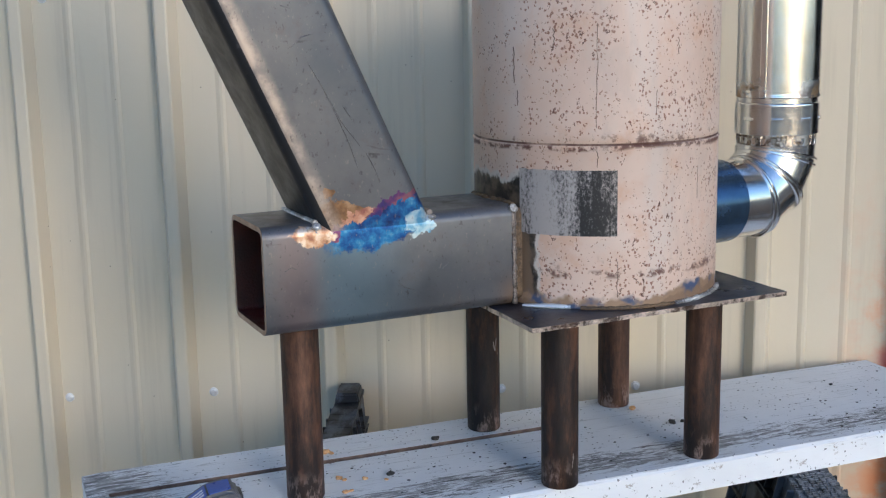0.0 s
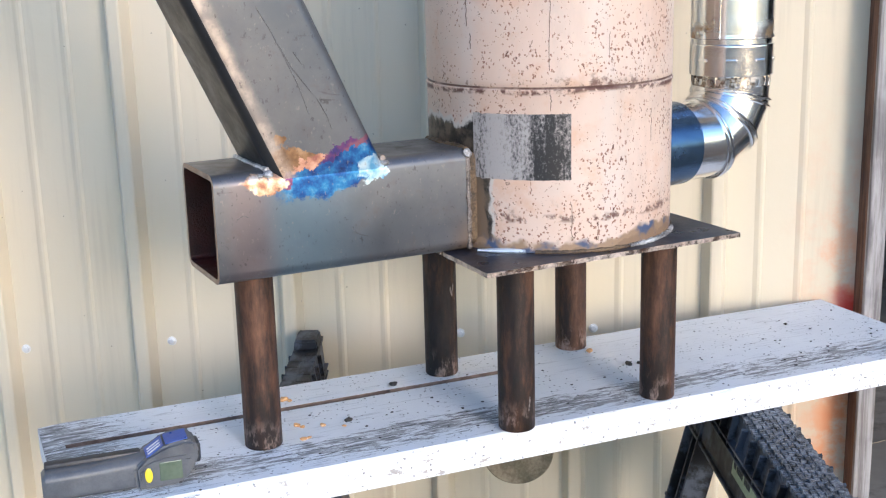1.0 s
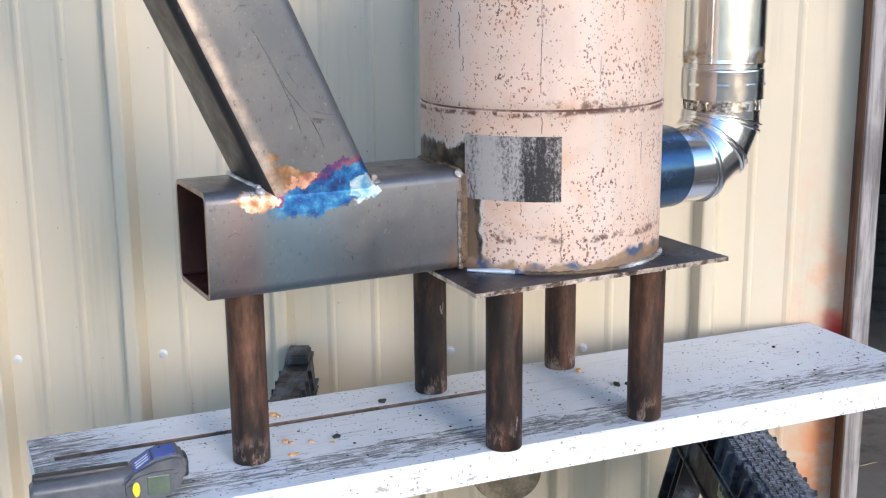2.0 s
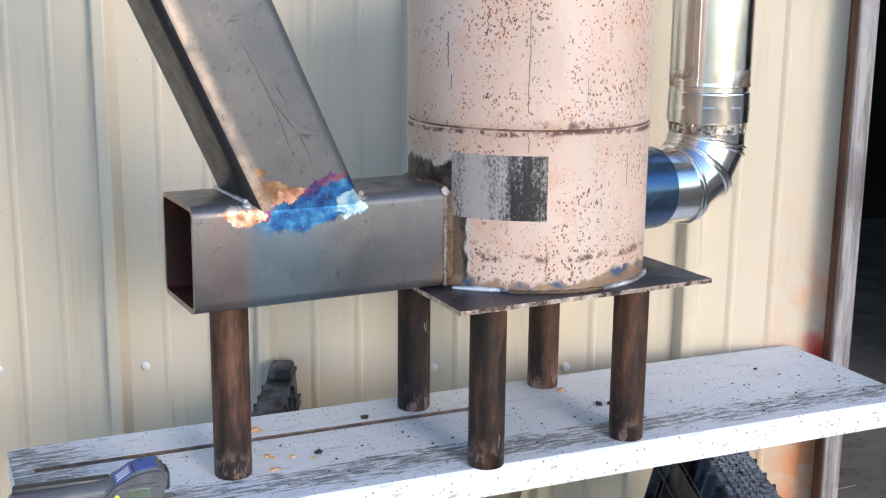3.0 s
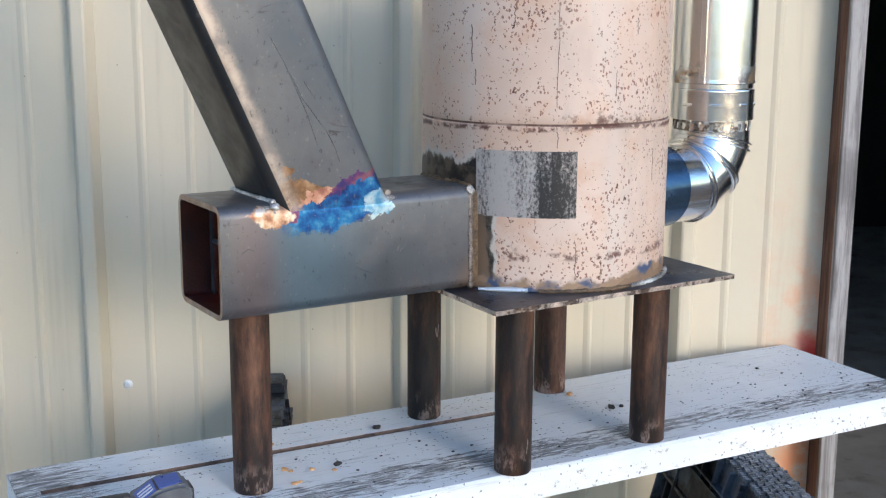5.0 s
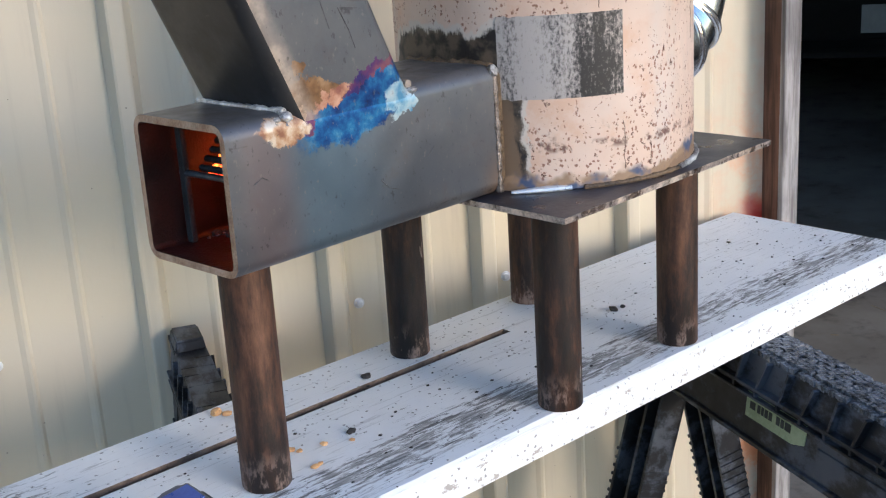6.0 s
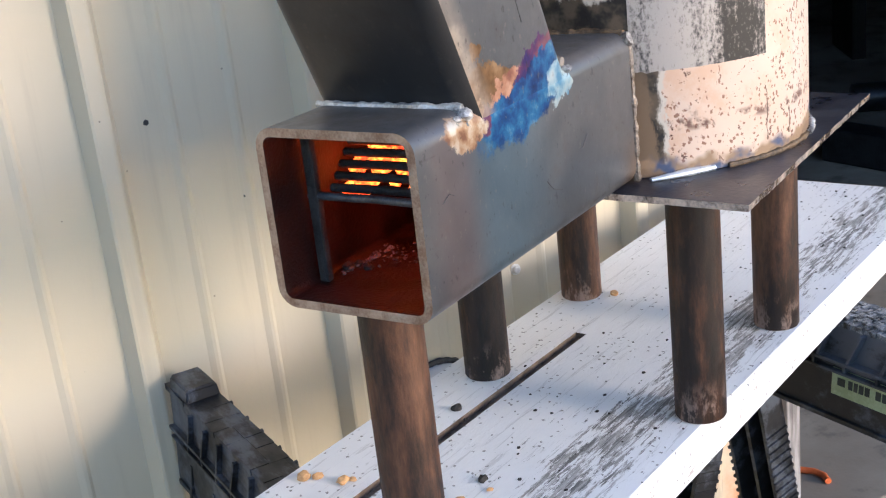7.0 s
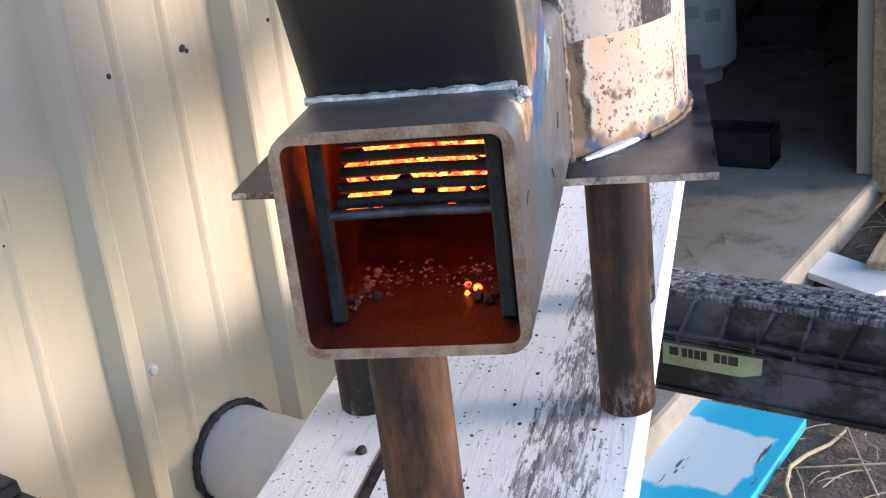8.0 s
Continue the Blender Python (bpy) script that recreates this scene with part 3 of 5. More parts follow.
def ribbed_outline(x0, x1):
    """Siding profile from x0 to x1: steep raised ribs with two small creases between."""
    pts = [(x0, 0.0)]
    for c, after in zip(RIBS, RIBS[1:]):
        w = after - c
        rib = ((0.0, 0.0), (0.009, -0.0245), (0.012, -0.026), (0.027, -0.026), (0.030, -0.0245), (0.040, 0.0))
        creases = [tuple((f * w + x, y) for x, y in ((-0.009, 0.0), (-0.002, -0.0026), (0.002, -0.0026), (0.006, 0.0))) for f in (0.42, 0.72)]
        for shape in (rib, *creases):
            if c + shape[0][0] > x0 + 0.002 and c + shape[-1][0] < x1 - 0.002:
                pts += [(c + x, y) for x, y in shape]
    return pts + [(x1, 0.0)]


def siding_wall(name, x0, x1, z0, z1, label):
    pts = ribbed_outline(x0, x1)
    bm = bmesh.new()
    out = [(x, WALL_Y + y) for x, y in pts] + [(x1, WALL_Y + 0.12), (x0, WALL_Y + 0.12)]
    lo, hi = [bm.verts.new((x, y, z0)) for x, y in out], [bm.verts.new((x, y, z1)) for x, y in out]
    n = len(out)
    for i in range(n):
        bm.faces.new((lo[i], lo[(i + 1) % n], hi[(i + 1) % n], hi[i]))
    bm.faces.new(lo)
    bm.faces.new(hi)
    return tagged(part(name, bm, SIDING), label, "wall", kind="structure")


wall_south = siding_wall("wall_south", -4.0, 1.014, SLAB - 0.02, 2.7, "beige ribbed steel siding wall with screws and overspray")
siding_wall("wall_south_far", 2.90, 7.0, SLAB - 0.02, 2.7, "beige ribbed steel siding wall past the doorway")
tagged(part("wall_header", make_box(1.014, 2.90, WALL_Y, WALL_Y + 0.12, 2.25, 2.7), SIDING), "beige siding above the open doorway", "wall", kind="structure")


def screw(x, z):
    bm = revolve([(0.0078, -0.0005), (0.0078, 0.001), (0.0052, 0.0015), (0.0052, 0.0048), (0.0038, 0.006)], 12, closed_top=True, closed_bottom=True)
    bmesh.ops.transform(bm, matrix=Matrix.Translation((x, WALL_Y, z)) @ Matrix.Rotation(radians(90), 4, "X"), verts=bm.verts)
    part("screw", bm, SCREW, wall_south, "zinc hex-head siding screw", smooth=True)


for sx, sz in ((-0.612, 0.735), (-0.367, 0.740), (-0.1215, 0.748), (0.120, 0.749), (0.361, 0.750), (0.583, 0.753), (0.80, 0.757), (0.120, 1.415), (0.973, 1.396), (-0.36, 1.40)):
    screw(sx, sz)


def siding_hole(x, z, r, seed):
    bm = lump(bmesh.new(), (0, 0, 0), 1.0, seed, 1.0, 1)
    bmesh.ops.transform(bm, matrix=Matrix.Translation((x, WALL_Y - 0.0004, z)) @ Matrix.Diagonal((r, 0.0012, r, 1)), verts=bm.verts)
    part("puncture", bm, SEALANT, wall_south, "small dark puncture")


for i, (hx, hz, hr) in enumerate(((0.135, 1.047, 0.0035), (0.484, 1.067, 0.005), (0.489, 1.063, 0.003), (0.386, 1.062, 0.003), (0.231, 0.941, 0.002), (0.613, 1.069, 0.003))):
    siding_hole(hx, hz, hr, i)

# door jamb: a stud on edge with a brown side and a weathered face
jamb = thing("door_jamb", Matrix(), "weathered wooden door jamb, brown side and grey face", "door jamb", kind="structure")
part("stud", make_box(1.0145, 1.040, 2.030, 2.17, SLAB, 2.25, 0.002), JAMB_SIDE, jamb, "brown stained stud")
part("face_board", make_box(1.013, 1.041, 2.018, 2.030, SLAB, 2.25, 0.002), JAMB_FRONT, jamb, "grey weathered face board with chipped paint")
jamb_far = thing("door_jamb_far", Matrix(), "pale wooden post and white trim of the doorway", "door jamb", kind="structure")
part("post", make_box(2.865, 2.93, 2.00, 2.14, SLAB - 0.04, 2.25, 0.004), PLANK, jamb_far, "raw pale post")
part("trim_board", make_box(2.932, 3.06, 1.985, 2.04, SLAB - 0.06, 2.25, 0.004), WHITE_PAINT, jamb_far, "white painted trim board")

# ground and slab
bm = bmesh.new()
n = 60
for i in range(n + 1):
    for j in range(n + 1):
        x, y = -1.5 + 6.0 * i / n, -0.4 + 2.6 * j / n
        edge = min(i, j, n - i, n - j) / 4
        h = 0.02 * noise.noise((x * 2.2, y * 2.2, 0)) + 0.009 * noise.noise((x * 9, y * 9, 3))
        bm.verts.new((x, y, GROUND + h * min(1.0, edge)))
bm.verts.ensure_lookup_table()
for i in range(n):
    for j in range(n):
        a = i * (n + 1) + j
        bm.faces.new([bm.verts[q] for q in (a, a + n + 1, a + n + 2, a + 1)])
inner = [(-1.5, -0.4), (4.5, -0.4), (4.5, 2.2), (-1.5, 2.2)]
outer = [(-900, -900), (900, -900), (900, 900), (-900, 900)]
vi, vo = [bm.verts.new((*p, GROUND)) for p in inner], [bm.verts.new((*p, GROUND)) for p in outer]
for i in range(4):
    bm.faces.new((vi[i], vi[(i + 1) % 4], vo[(i + 1) % 4], vo[i]))
tagged(part("ground", bm, DIRT), "dry brown dirt ground with straw and twigs", "ground", kind="structure")
slab_m = pose(1.033, 2.040, 0, 0, 0, 2.6)
slab = part("floor", make_box(-5.2, 6.2, 0.0, 6.2, GROUND - 0.1, SLAB, 0.012), CONCRETE)
slab.matrix_world = slab_m
tagged(slab, "stained grey concrete slab floor of the garage", "floor", kind="structure")

# garage shell, its indoor darkness painted in as a near-black colour
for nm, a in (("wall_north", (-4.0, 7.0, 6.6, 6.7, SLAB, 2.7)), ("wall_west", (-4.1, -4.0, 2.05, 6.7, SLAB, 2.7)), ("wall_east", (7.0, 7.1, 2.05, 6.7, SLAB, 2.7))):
    tagged(part(nm, make_box(*a), UNLIT_WALL), "garage wall with the unlit interior painted in as near black", "wall", kind="structure")
tagged(part("ceiling", make_box(-4.1, 7.1, 1.75, 6.7, 2.7, 2.8), UNLIT_WALL), "garage roof deck with the interior darkness painted in", "ceiling", kind="structure")


# ---- the stove: welded tube, tank, plate and pipe legs ----
STOVE = pose(0.1, 1.398, 0.8, 0, 0, 27.2) @ Matrix.Scale(1.036, 4) @ Matrix.Translation((0, 0, -0.8))
BOTTOM, A, THICK = 1.017, 0.117, 0.0058
TANK_C, TANK_R = (0.443, 0.064), 0.1475
LEAN_U = 0.454
stove = thing("rocket_stove", STOVE, "home-welded rocket stove of square steel tube and an old gas cylinder", "stove")

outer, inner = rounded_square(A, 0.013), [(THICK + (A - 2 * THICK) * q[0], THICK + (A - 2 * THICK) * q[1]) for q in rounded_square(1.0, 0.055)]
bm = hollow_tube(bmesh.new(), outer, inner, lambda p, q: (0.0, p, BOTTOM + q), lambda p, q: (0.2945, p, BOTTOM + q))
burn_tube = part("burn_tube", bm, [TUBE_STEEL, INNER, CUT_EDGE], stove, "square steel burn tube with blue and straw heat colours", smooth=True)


def feed_at(s):
    """Ends of the leaning feed tube: bottom cut level, top cut square to it."""
    def place(p, q):
        z = BOTTOM + A - 0.0100 if s == 0 else BOTTOM + A + 0.42
        u = 0.062 + p / math.cos(math.atan(LEAN_U)) - LEAN_U * (z - BOTTOM - A)
        return (u, q - 0.0004, z)
    return place


part("feed_tube", hollow_tube(bmesh.new(), outer, inner, feed_at(0), feed_at(1)), [FEED_STEEL, INNER, CUT_EDGE, SHADE_STEEL], stove, "leaning square feed tube of scratched mill steel, shade painted on its left side", smooth=True)

def face_mark(parent, pts, r, label="dark scratch across the steel"):
    """A thin scribed line on the front faces, given as (u, z) points."""
    fine = []
    for (ua, za), (ub, zb) in zip(pts, pts[1:]):
        fine += [(ua + (ub - ua) * i / 6, -0.0004, za + (zb - za) * i / 6) for i in range(6)]
    fine.append((pts[-1][0], -0.0004, pts[-1][1]))
    part("scratch", sweep(fine, [r * (0.5 + 0.8 * abs(noise.noise((i * 0.7, za, ua)))) for i in range(len(fine))], 5), ROD, parent, label)


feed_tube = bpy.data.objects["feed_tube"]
# left-facing sides take the near-black copy, so their shade is painted on
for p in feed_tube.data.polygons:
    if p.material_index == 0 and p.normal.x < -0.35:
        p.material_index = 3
for pts in (((0.040, 1.318), (0.050, 1.328), (0.062, 1.331)), ((0.058, 1.300), (0.072, 1.276), (0.084, 1.250), (0.098, 1.220), (0.108, 1.190)), ((0.080, 1.262), (0.092, 1.238), (0.112, 1.212)), ((0.094, 1.255), (0.104, 1.240)), ((0.030, 1.360), (0.040, 1.357)), ((0.118, 1.205), (0.128, 1.186), (0.133, 1.172))):
    face_mark(feed_tube, pts, 0.0007)
for pts in (((0.150, 1.062), (0.158, 1.054), (0.170, 1.050)), ((0.022, 1.086), (0.030, 1.090), (0.036, 1.087)), ((0.205, 1.070), (0.214, 1.078))):
    face_mark(burn_tube, pts, 0.0005)

neck_outline = [(0.004 + (A - 0.008) * q[0], 0.004 + (A - 0.008) * q[1]) for q in rounded_square(1.0, 0.08)]
neck_inner = [(0.010 + (A - 0.020) * q[0], 0.010 + (A - 0.020) * q[1]) for q in rounded_square(1.0, 0.05)]
part("neck", hollow_tube(bmesh.new(), neck_outline, neck_inner, lambda p, q: (0.294, p, BOTTOM + q), lambda p, q: (0.322, p, BOTTOM + q)), [BURNT, INNER, BURNT], burn_tube, "burnt brown joint between tube and cylinder", smooth=True)

# welds at the foot of the feed tube
bw = A / math.cos(math.atan(LEAN_U))
zt = BOTTOM + A
part("weld_bead", bead([(0.060, 0.004, zt), (0.059, 0.03, zt), (0.059, 0.085, zt - 0.0006), (0.060, A - 0.004, zt)], 0.0029, 1), WELD_BRIGHT, stove, "pale bright weld bead", smooth=True)
part("weld_bead", bead([(0.064 + bw, 0.004, zt), (0.065 + bw, 0.06, zt), (0.064 + bw, A - 0.004, zt)], 0.0034, 3), WELD, stove, smooth=True)
bm = lump(bmesh.new(), (0.060, 0.002, zt - 0.004), 0.0055, 3, 0.7)
lump(bm, (0.052, 0.003, zt - 0.005), 0.0035, 5, 0.6)
part("weld_blob", bm, WELD_BRIGHT, stove, "blob of bright weld", smooth=True)
part("weld_blob", lump(bmesh.new(), (0.066 + bw, 0.002, zt - 0.005), 0.005, 9, 0.6), WELD_BRIGHT, stove, "blob of bright weld", smooth=True)

# tank
prof = [(TANK_R, BOTTOM), (TANK_R, 1.06), (TANK_R, 1.12), (TANK_R, 1.1965), (TANK_R + 0.0008, 1.1985), (TANK_R + 0.0009, 1.2005), (TANK_R - 0.0016, 1.2022), (TANK_R - 0.0014, 1.2034), (TANK_R, 1.2055), (TANK_R, 1.215), (TANK_R, 1.30), (TANK_R, 1.378)]
for i in range(1, 13):
    q = radians(90 * i / 12)
    r = TANK_R * math.cos(q) * 0.98 + 0.003
    if r > 0.078:
        prof.append((r, 1.378 + 0.064 * math.sin(q) ** 0.92))
ztop = prof[-1][1]
prof += [(0.078, ztop + 0.004), (0.074, ztop + 0.007), (0.070, ztop + 0.006), (0.068, ztop - 0.004)]
tank = part("tank", revolve(prof, 96, TANK_C, closed_top=True), TANK_PAINT, stove, "chipped pinkish beige gas cylinder with rust", smooth=True)
a0, a1 = radians(-157), radians(-112.3)
bm = bmesh.new()
rows = []
for i in range(29):
    q = a0 + (a1 - a0) * i / 28
    rag = 0.004 * noise.noise((i * 0.9, 0, 5)) if i < 4 else 0.0004 * noise.noise((i * 0.9, 0, 5))
    rows.append([bm.verts.new((TANK_C[0] + (TANK_R + 0.0007) * math.cos(q), TANK_C[1] + (TANK_R + 0.0007) * math.sin(q), z)) for z in (1.1005 + rag, 1.137, 1.1745 + rag)])
for p, q in zip(rows, rows[1:]):
    for i in range(2):
        bm.faces.new((p[i], q[i], q[i + 1], p[i + 1]))
part("label_patch", bm, PATCH, tank, "scuffed grey label film with black smears", smooth=True)


for sd, z0, z1, sr in ((-121.5, 1.222, 1.335, 0.00037), (-121.0, 1.178, 1.196, 0.00050), (-95, 1.235, 1.262, 0.00031), (-70, 1.135, 1.172, 0.00031), (-112, 1.03, 1.075, 0.00037), (-160, 1.27, 1.31, 0.00068), (-158, 1.245, 1.262, 0.00056), (-140, 1.31, 1.33, 0.00050), (-84, 1.30, 1.318, 0.00043), (-100, 1.03, 1.05, 0.00031)):
    pts = [(TANK_C[0] + TANK_R * math.cos(radians(sd + 0.9 * noise.noise((i * 0.4, sd, 0)))), TANK_C[1] + TANK_R * math.sin(radians(sd + 0.9 * noise.noise((i * 0.4, sd, 0)))), z0 + (z1 - z0) * i / 14) for i in range(15)]
    part("scratch", sweep(pts, [sr * (1 + 0.6 * noise.noise((i, sd, 2))) for i in range(15)], 5), GROOVE, tank, "dark gouge in the paint")


def arc(r, d0, d1, z, n=40):
    return [(TANK_C[0] + r * math.cos(radians(d0 + (d1 - d0) * i / n)), TANK_C[1] + r * math.sin(radians(d0 + (d1 - d0) * i / n)), z) for i in range(n + 1)]


part("foot_weld", bead(arc(TANK_R + 0.0005, -128, 150, BOTTOM + 0.0006, 90), 0.0026, 7), BURNT, tank, "rippled brown weld round the foot", smooth=True)
part("foot_weld", bead(arc(TANK_R + 0.002, -84, -40, BOTTOM + 0.001, 30), 0.0028, 8), WELD_BRIGHT, tank, "bright stretch of foot weld", smooth=True)
part("side_weld", bead([(0.2965, 0.001, BOTTOM + 0.002), (0.296, 0.001, BOTTOM + 0.05), (0.2955, 0.002, zt - 0.008), (0.297, 0.007, zt - 0.001)], 0.0034, 4), WELD, burn_tube, "grey weld between tube and cylinder", smooth=True)
part("side_weld", bead([(0.297, 0.006, zt - 0.002), (0.2985, 0.03, zt - 0.001), (0.2935, 0.06, zt - 0.001), (0.2955, 0.09, zt - 0.001), (0.300, A - 0.006, zt - 0.002)], 0.004, 6), BURNT, burn_tube, smooth=True)
part("weld_blob", lump(bmesh.new(), (0.2955, 0.003, zt - 0.005), 0.0062, 12, 0.9), WELD_BRIGHT, burn_tube, "blob of bright weld", smooth=True)
# added raised strip in place of a slot that shows the board below
bm = sweep([(0.302, -0.008, BOTTOM + 0.001), (0.312, -0.017, BOTTOM + 0.0012), (0.328, -0.030, BOTTOM + 0.0014), (0.345, -0.043, BOTTOM + 0.0014)], [0.0024, 0.0038, 0.0052, 0.0046], 10)
for v in bm.verts:
    v.co.z = BOTTOM + 0.001 + (v.co.z - BOTTOM - 0.001) * 0.6
part("filler_strip", bm, SLOT_PALE, stove, "pale raised strip standing in for a slot in the plate", smooth=True)

# plate with flame-cut edge
bm = bmesh.new()
ring = []
cs = [(0.263, -0.0995), (0.610, -0.0975), (0.608, 0.249), (0.2765, 0.247)]
for i in range(4):
    (xa, ya), (xb, yb) = cs[i], cs[(i + 1) % 4]
    for j in range(24):
        f = j / 24
        w = 0.0011 * noise.noise((i * 40 + j * 0.8, 2.0, 0)) if j else 0
        ring.append((xa + (xb - xa) * f + w * (i % 2), ya + (yb - ya) * f + w * (1 - i % 2)))
hi = [bm.verts.new((x, y, BOTTOM - 0.0006)) for x, y in ring]
lo = [bm.verts.new((x + 0.0008, y + 0.0008, BOTTOM - 0.0062)) for x, y in ring]
bm.faces.new(hi)
bm.faces.new(lo)
for i in range(len(ring)):
    bm.faces.new((hi[i], hi[(i + 1) % len(ring)], lo[(i + 1) % len(ring)], lo[i])).material_index = 1
part("base_plate", bm, [PLATE_STEEL, PLATE_EDGE], stove, "dark square steel plate with torch-cut edges")

# pipe legs
inv = STOVE.inverted()
for i, (lx, ly, top) in enumerate(((0.119, 1.499, BOTTOM + 0.001), (0.426, 1.536, BOTTOM - 0.006), (0.6145, 1.633, BOTTOM - 0.006), (0.333, 1.7405, BOTTOM - 0.006), (0.5225, 1.840, BOTTOM - 0.006))):
    c = inv @ Vector((lx, ly, 0))
    r = 0.0218
    bm = revolve([(r - 0.004, 0.803), (r - 0.004, 0.8005), (r - 0.001, 0.8003), (r, 0.802), (r, 0.86), (r, 0.93), (r, top)], 40, (c.x, c.y), closed_top=True)
    part("leg", bm, PIPE_RUST, stove, "rusty black steel pipe leg", smooth=True)

# flue stub
FLUE_C, STUB_Z, STUB_R = Vector((0.7577, 0.1042, 0)), 1.096, 0.0550
dirn = (FLUE_C - Vector((*TANK_C, 0))).normalized()
start = Vector((TANK_C[0], TANK_C[1], STUB_Z)) + dirn * 0.13
end = Vector((TANK_C[0], TANK_C[1], STUB_Z)) + dirn * 0.213
part("flue_stub", sweep([start, start.lerp(end, 0.5), end], STUB_R, 48), STUB_STEEL, stove, "blued steel flue stub", smooth=True)

# grate, coals and ash inside the burn tube
for v0 in (0.015, 0.104):
    part("grate_upright", make_box(0.030, 0.036, v0 - 0.004, v0 + 0.004, BOTTOM + THICK, BOTTOM + A - THICK, 0.0015), CHAR, burn_tube, "dark iron grate upright")
GZ = 1.081
for i, (ru, rz, rr) in enumerate(((0.033, GZ, 0.0028), (0.047, 1.0825, 0.0030), (0.0530, 1.0888, 0.0030), (0.0590, 1.0951, 0.0030), (0.0650, 1.1014, 0.0030), (0.0710, 1.1077, 0.0030))):
    y0 = 0.012 if i == 0 else 0.020
    part("grate_rod", sweep([(ru, y0, rz), (ru + 0.0006, 0.057, rz + 0.0005), (ru, A - y0 + 0.003, rz)], rr, 10), ROD if i == 0 else CHAR, burn_tube, smooth=True)
rng = random.Random(4)
for i in range(84):
    h = 0.040 * rng.random()
    u0 = 0.0465 + h * 0.95 + 0.0095 + 0.016 * rng.random() ** 2
    bm = lump(bmesh.new(), (u0, 0.026 + 0.070 * rng.random(), 1.078 + h), 0.0045 + 0.0035 * rng.random(), i, 0.7)
    part("coal", bm, EMBER, burn_tube, "glowing orange coal", smooth=True)
for i, (cu, cv, cr) in enumerate(((0.066, 0.036, 0.0030), (0.072, 0.042, 0.0022), (0.061, 0.041, 0.0018))):
    part("coal", lump(bmesh.new(), (cu, cv, BOTTOM + THICK + cr * 0.6), cr, 77 + i, 0.7), EMBER, burn_tube, "glowing ember on the tube floor", smooth=True)
for i, (cu, cv, cr) in enumerate(((0.054, 0.034, 0.0042), (0.050, 0.028, 0.0034), (0.057, 0.026, 0.0030))):
    part("coal", lump(bmesh.new(), (cu, cv, BOTTOM + THICK + cr * 0.6), cr, 87 + i, 0.7), CHAR, burn_tube, "dead black coal", smooth=True)
bm = bmesh.new()
for i in range(190):
    lump(bm, (rng.gauss(0.088, 0.012), 0.012 + 0.09 * rng.random(), BOTTOM + THICK + 0.0004), 0.0005 + 0.0016 * rng.random() ** 3, i, 0.5, 1)
for i in range(40):
    lump(bm, (0.045 + 0.06 * rng.random(), 0.095 + 0.010 * rng.random(), BOTTOM + THICK + 0.001), 0.0008 + 0.0022 * rng.random() ** 2, i, 0.6, 1)
part("ash", bm, ASH, burn_tube, "grey ash and burnt crumbs")["kind"] = "stuff"
bm = bmesh.new()
for i in range(14):
    lump(bm, (0.048 + 0.02 * rng.random(), (0.006 + 0.02 * rng.random()) if i % 2 else (0.085 + 0.02 * rng.random()), BOTTOM + THICK + 0.001), 0.002 + 0.004 * rng.random(), i, 0.7, 1)
part("char", bm, CHAR, burn_tube, "black charred crumbs")["kind"] = "stuff"


# ---- flue pipe: gored elbow, crimped collar and upright pipe ----
flue = thing("flue_pipe", STOVE, "shiny galvanised stove pipe with a gored elbow, sooty at the joint", "stove pipe")
TURN = 0.072
turn_c = Vector((FLUE_C.x, FLUE_C.y, STUB_Z)) - dirn * TURN + Vector((0, 0, TURN))
UP, AXIS = Vector((0, 0, 1)), dirn.cross(Vector((0, 0, 1))).normalized()
ELBOW_R = 0.0520


def turn_at(q, rho):
    return turn_c + (dirn * math.sin(radians(q)) - UP * math.cos(radians(q))) * rho


def gore(a, b, cut_a, cut_b):
    """Straight tube from a to b whose ends are cut by planes (point, normal)."""
    bm = bmesh.new()
    way = (b - a).normalized()
    side = AXIS.cross(way).normalized()
    rows = []
    for p, nrm in (cut_a, cut_b):
        row = []
        for j in range(56):
            w = 2 * math.pi * j / 56
            base = a + (side * math.cos(w) + AXIS * math.sin(w)) * ELBOW_R
            row.append(bm.verts.new(base + way * ((p - base).dot(nrm) / way.dot(nrm))))
        rows.append(row)
    for j in range(56):
        bm.faces.new((rows[0][j], rows[0][(j + 1) % 56], rows[1][(j + 1) % 56], rows[1][j]))
    bmesh.ops.recalc_face_normals(bm, faces=bm.faces)
    return bm


def cut(q):
    return turn_c, dirn * math.cos(radians(q)) + UP * math.sin(radians(q))


JOINTS = tuple((q, TURN / math.cos(radians(15))) for q in (15, 45, 75))
first, last = end - dirn * 0.02, turn_c + dirn * TURN + UP * 0.008
stops = [first] + [turn_at(*jt) for jt in JOINTS] + [last]
cuts = [(first, dirn)] + [cut(q) for q, rho in JOINTS] + [(last, UP)]
for k in range(4):
    part("elbow_gore", gore(stops[k], stops[k + 1], cuts[k], cuts[k + 1]), FLUE, flue, "shiny gored elbow segment", smooth=True)
for q, rho in JOINTS:
    for off in (-2.6, 2.6):
        c = turn_at(q + off, rho)
        nrm = dirn * math.sin(radians(q + off)) - UP * math.cos(radians(q + off))
        loop = [c + nrm * math.cos(w) * (ELBOW_R + 0.0022) + AXIS * math.sin(w) * (ELBOW_R + 0.0006) for w in (2 * math.pi * j / 56 for j in range(57))]
        part("crimp_ring", sweep(loop, 0.0024, 8), FLUE, flue, smooth=True)
# fluted end of the elbow that slides into the band
bm = bmesh.new()
rows = []
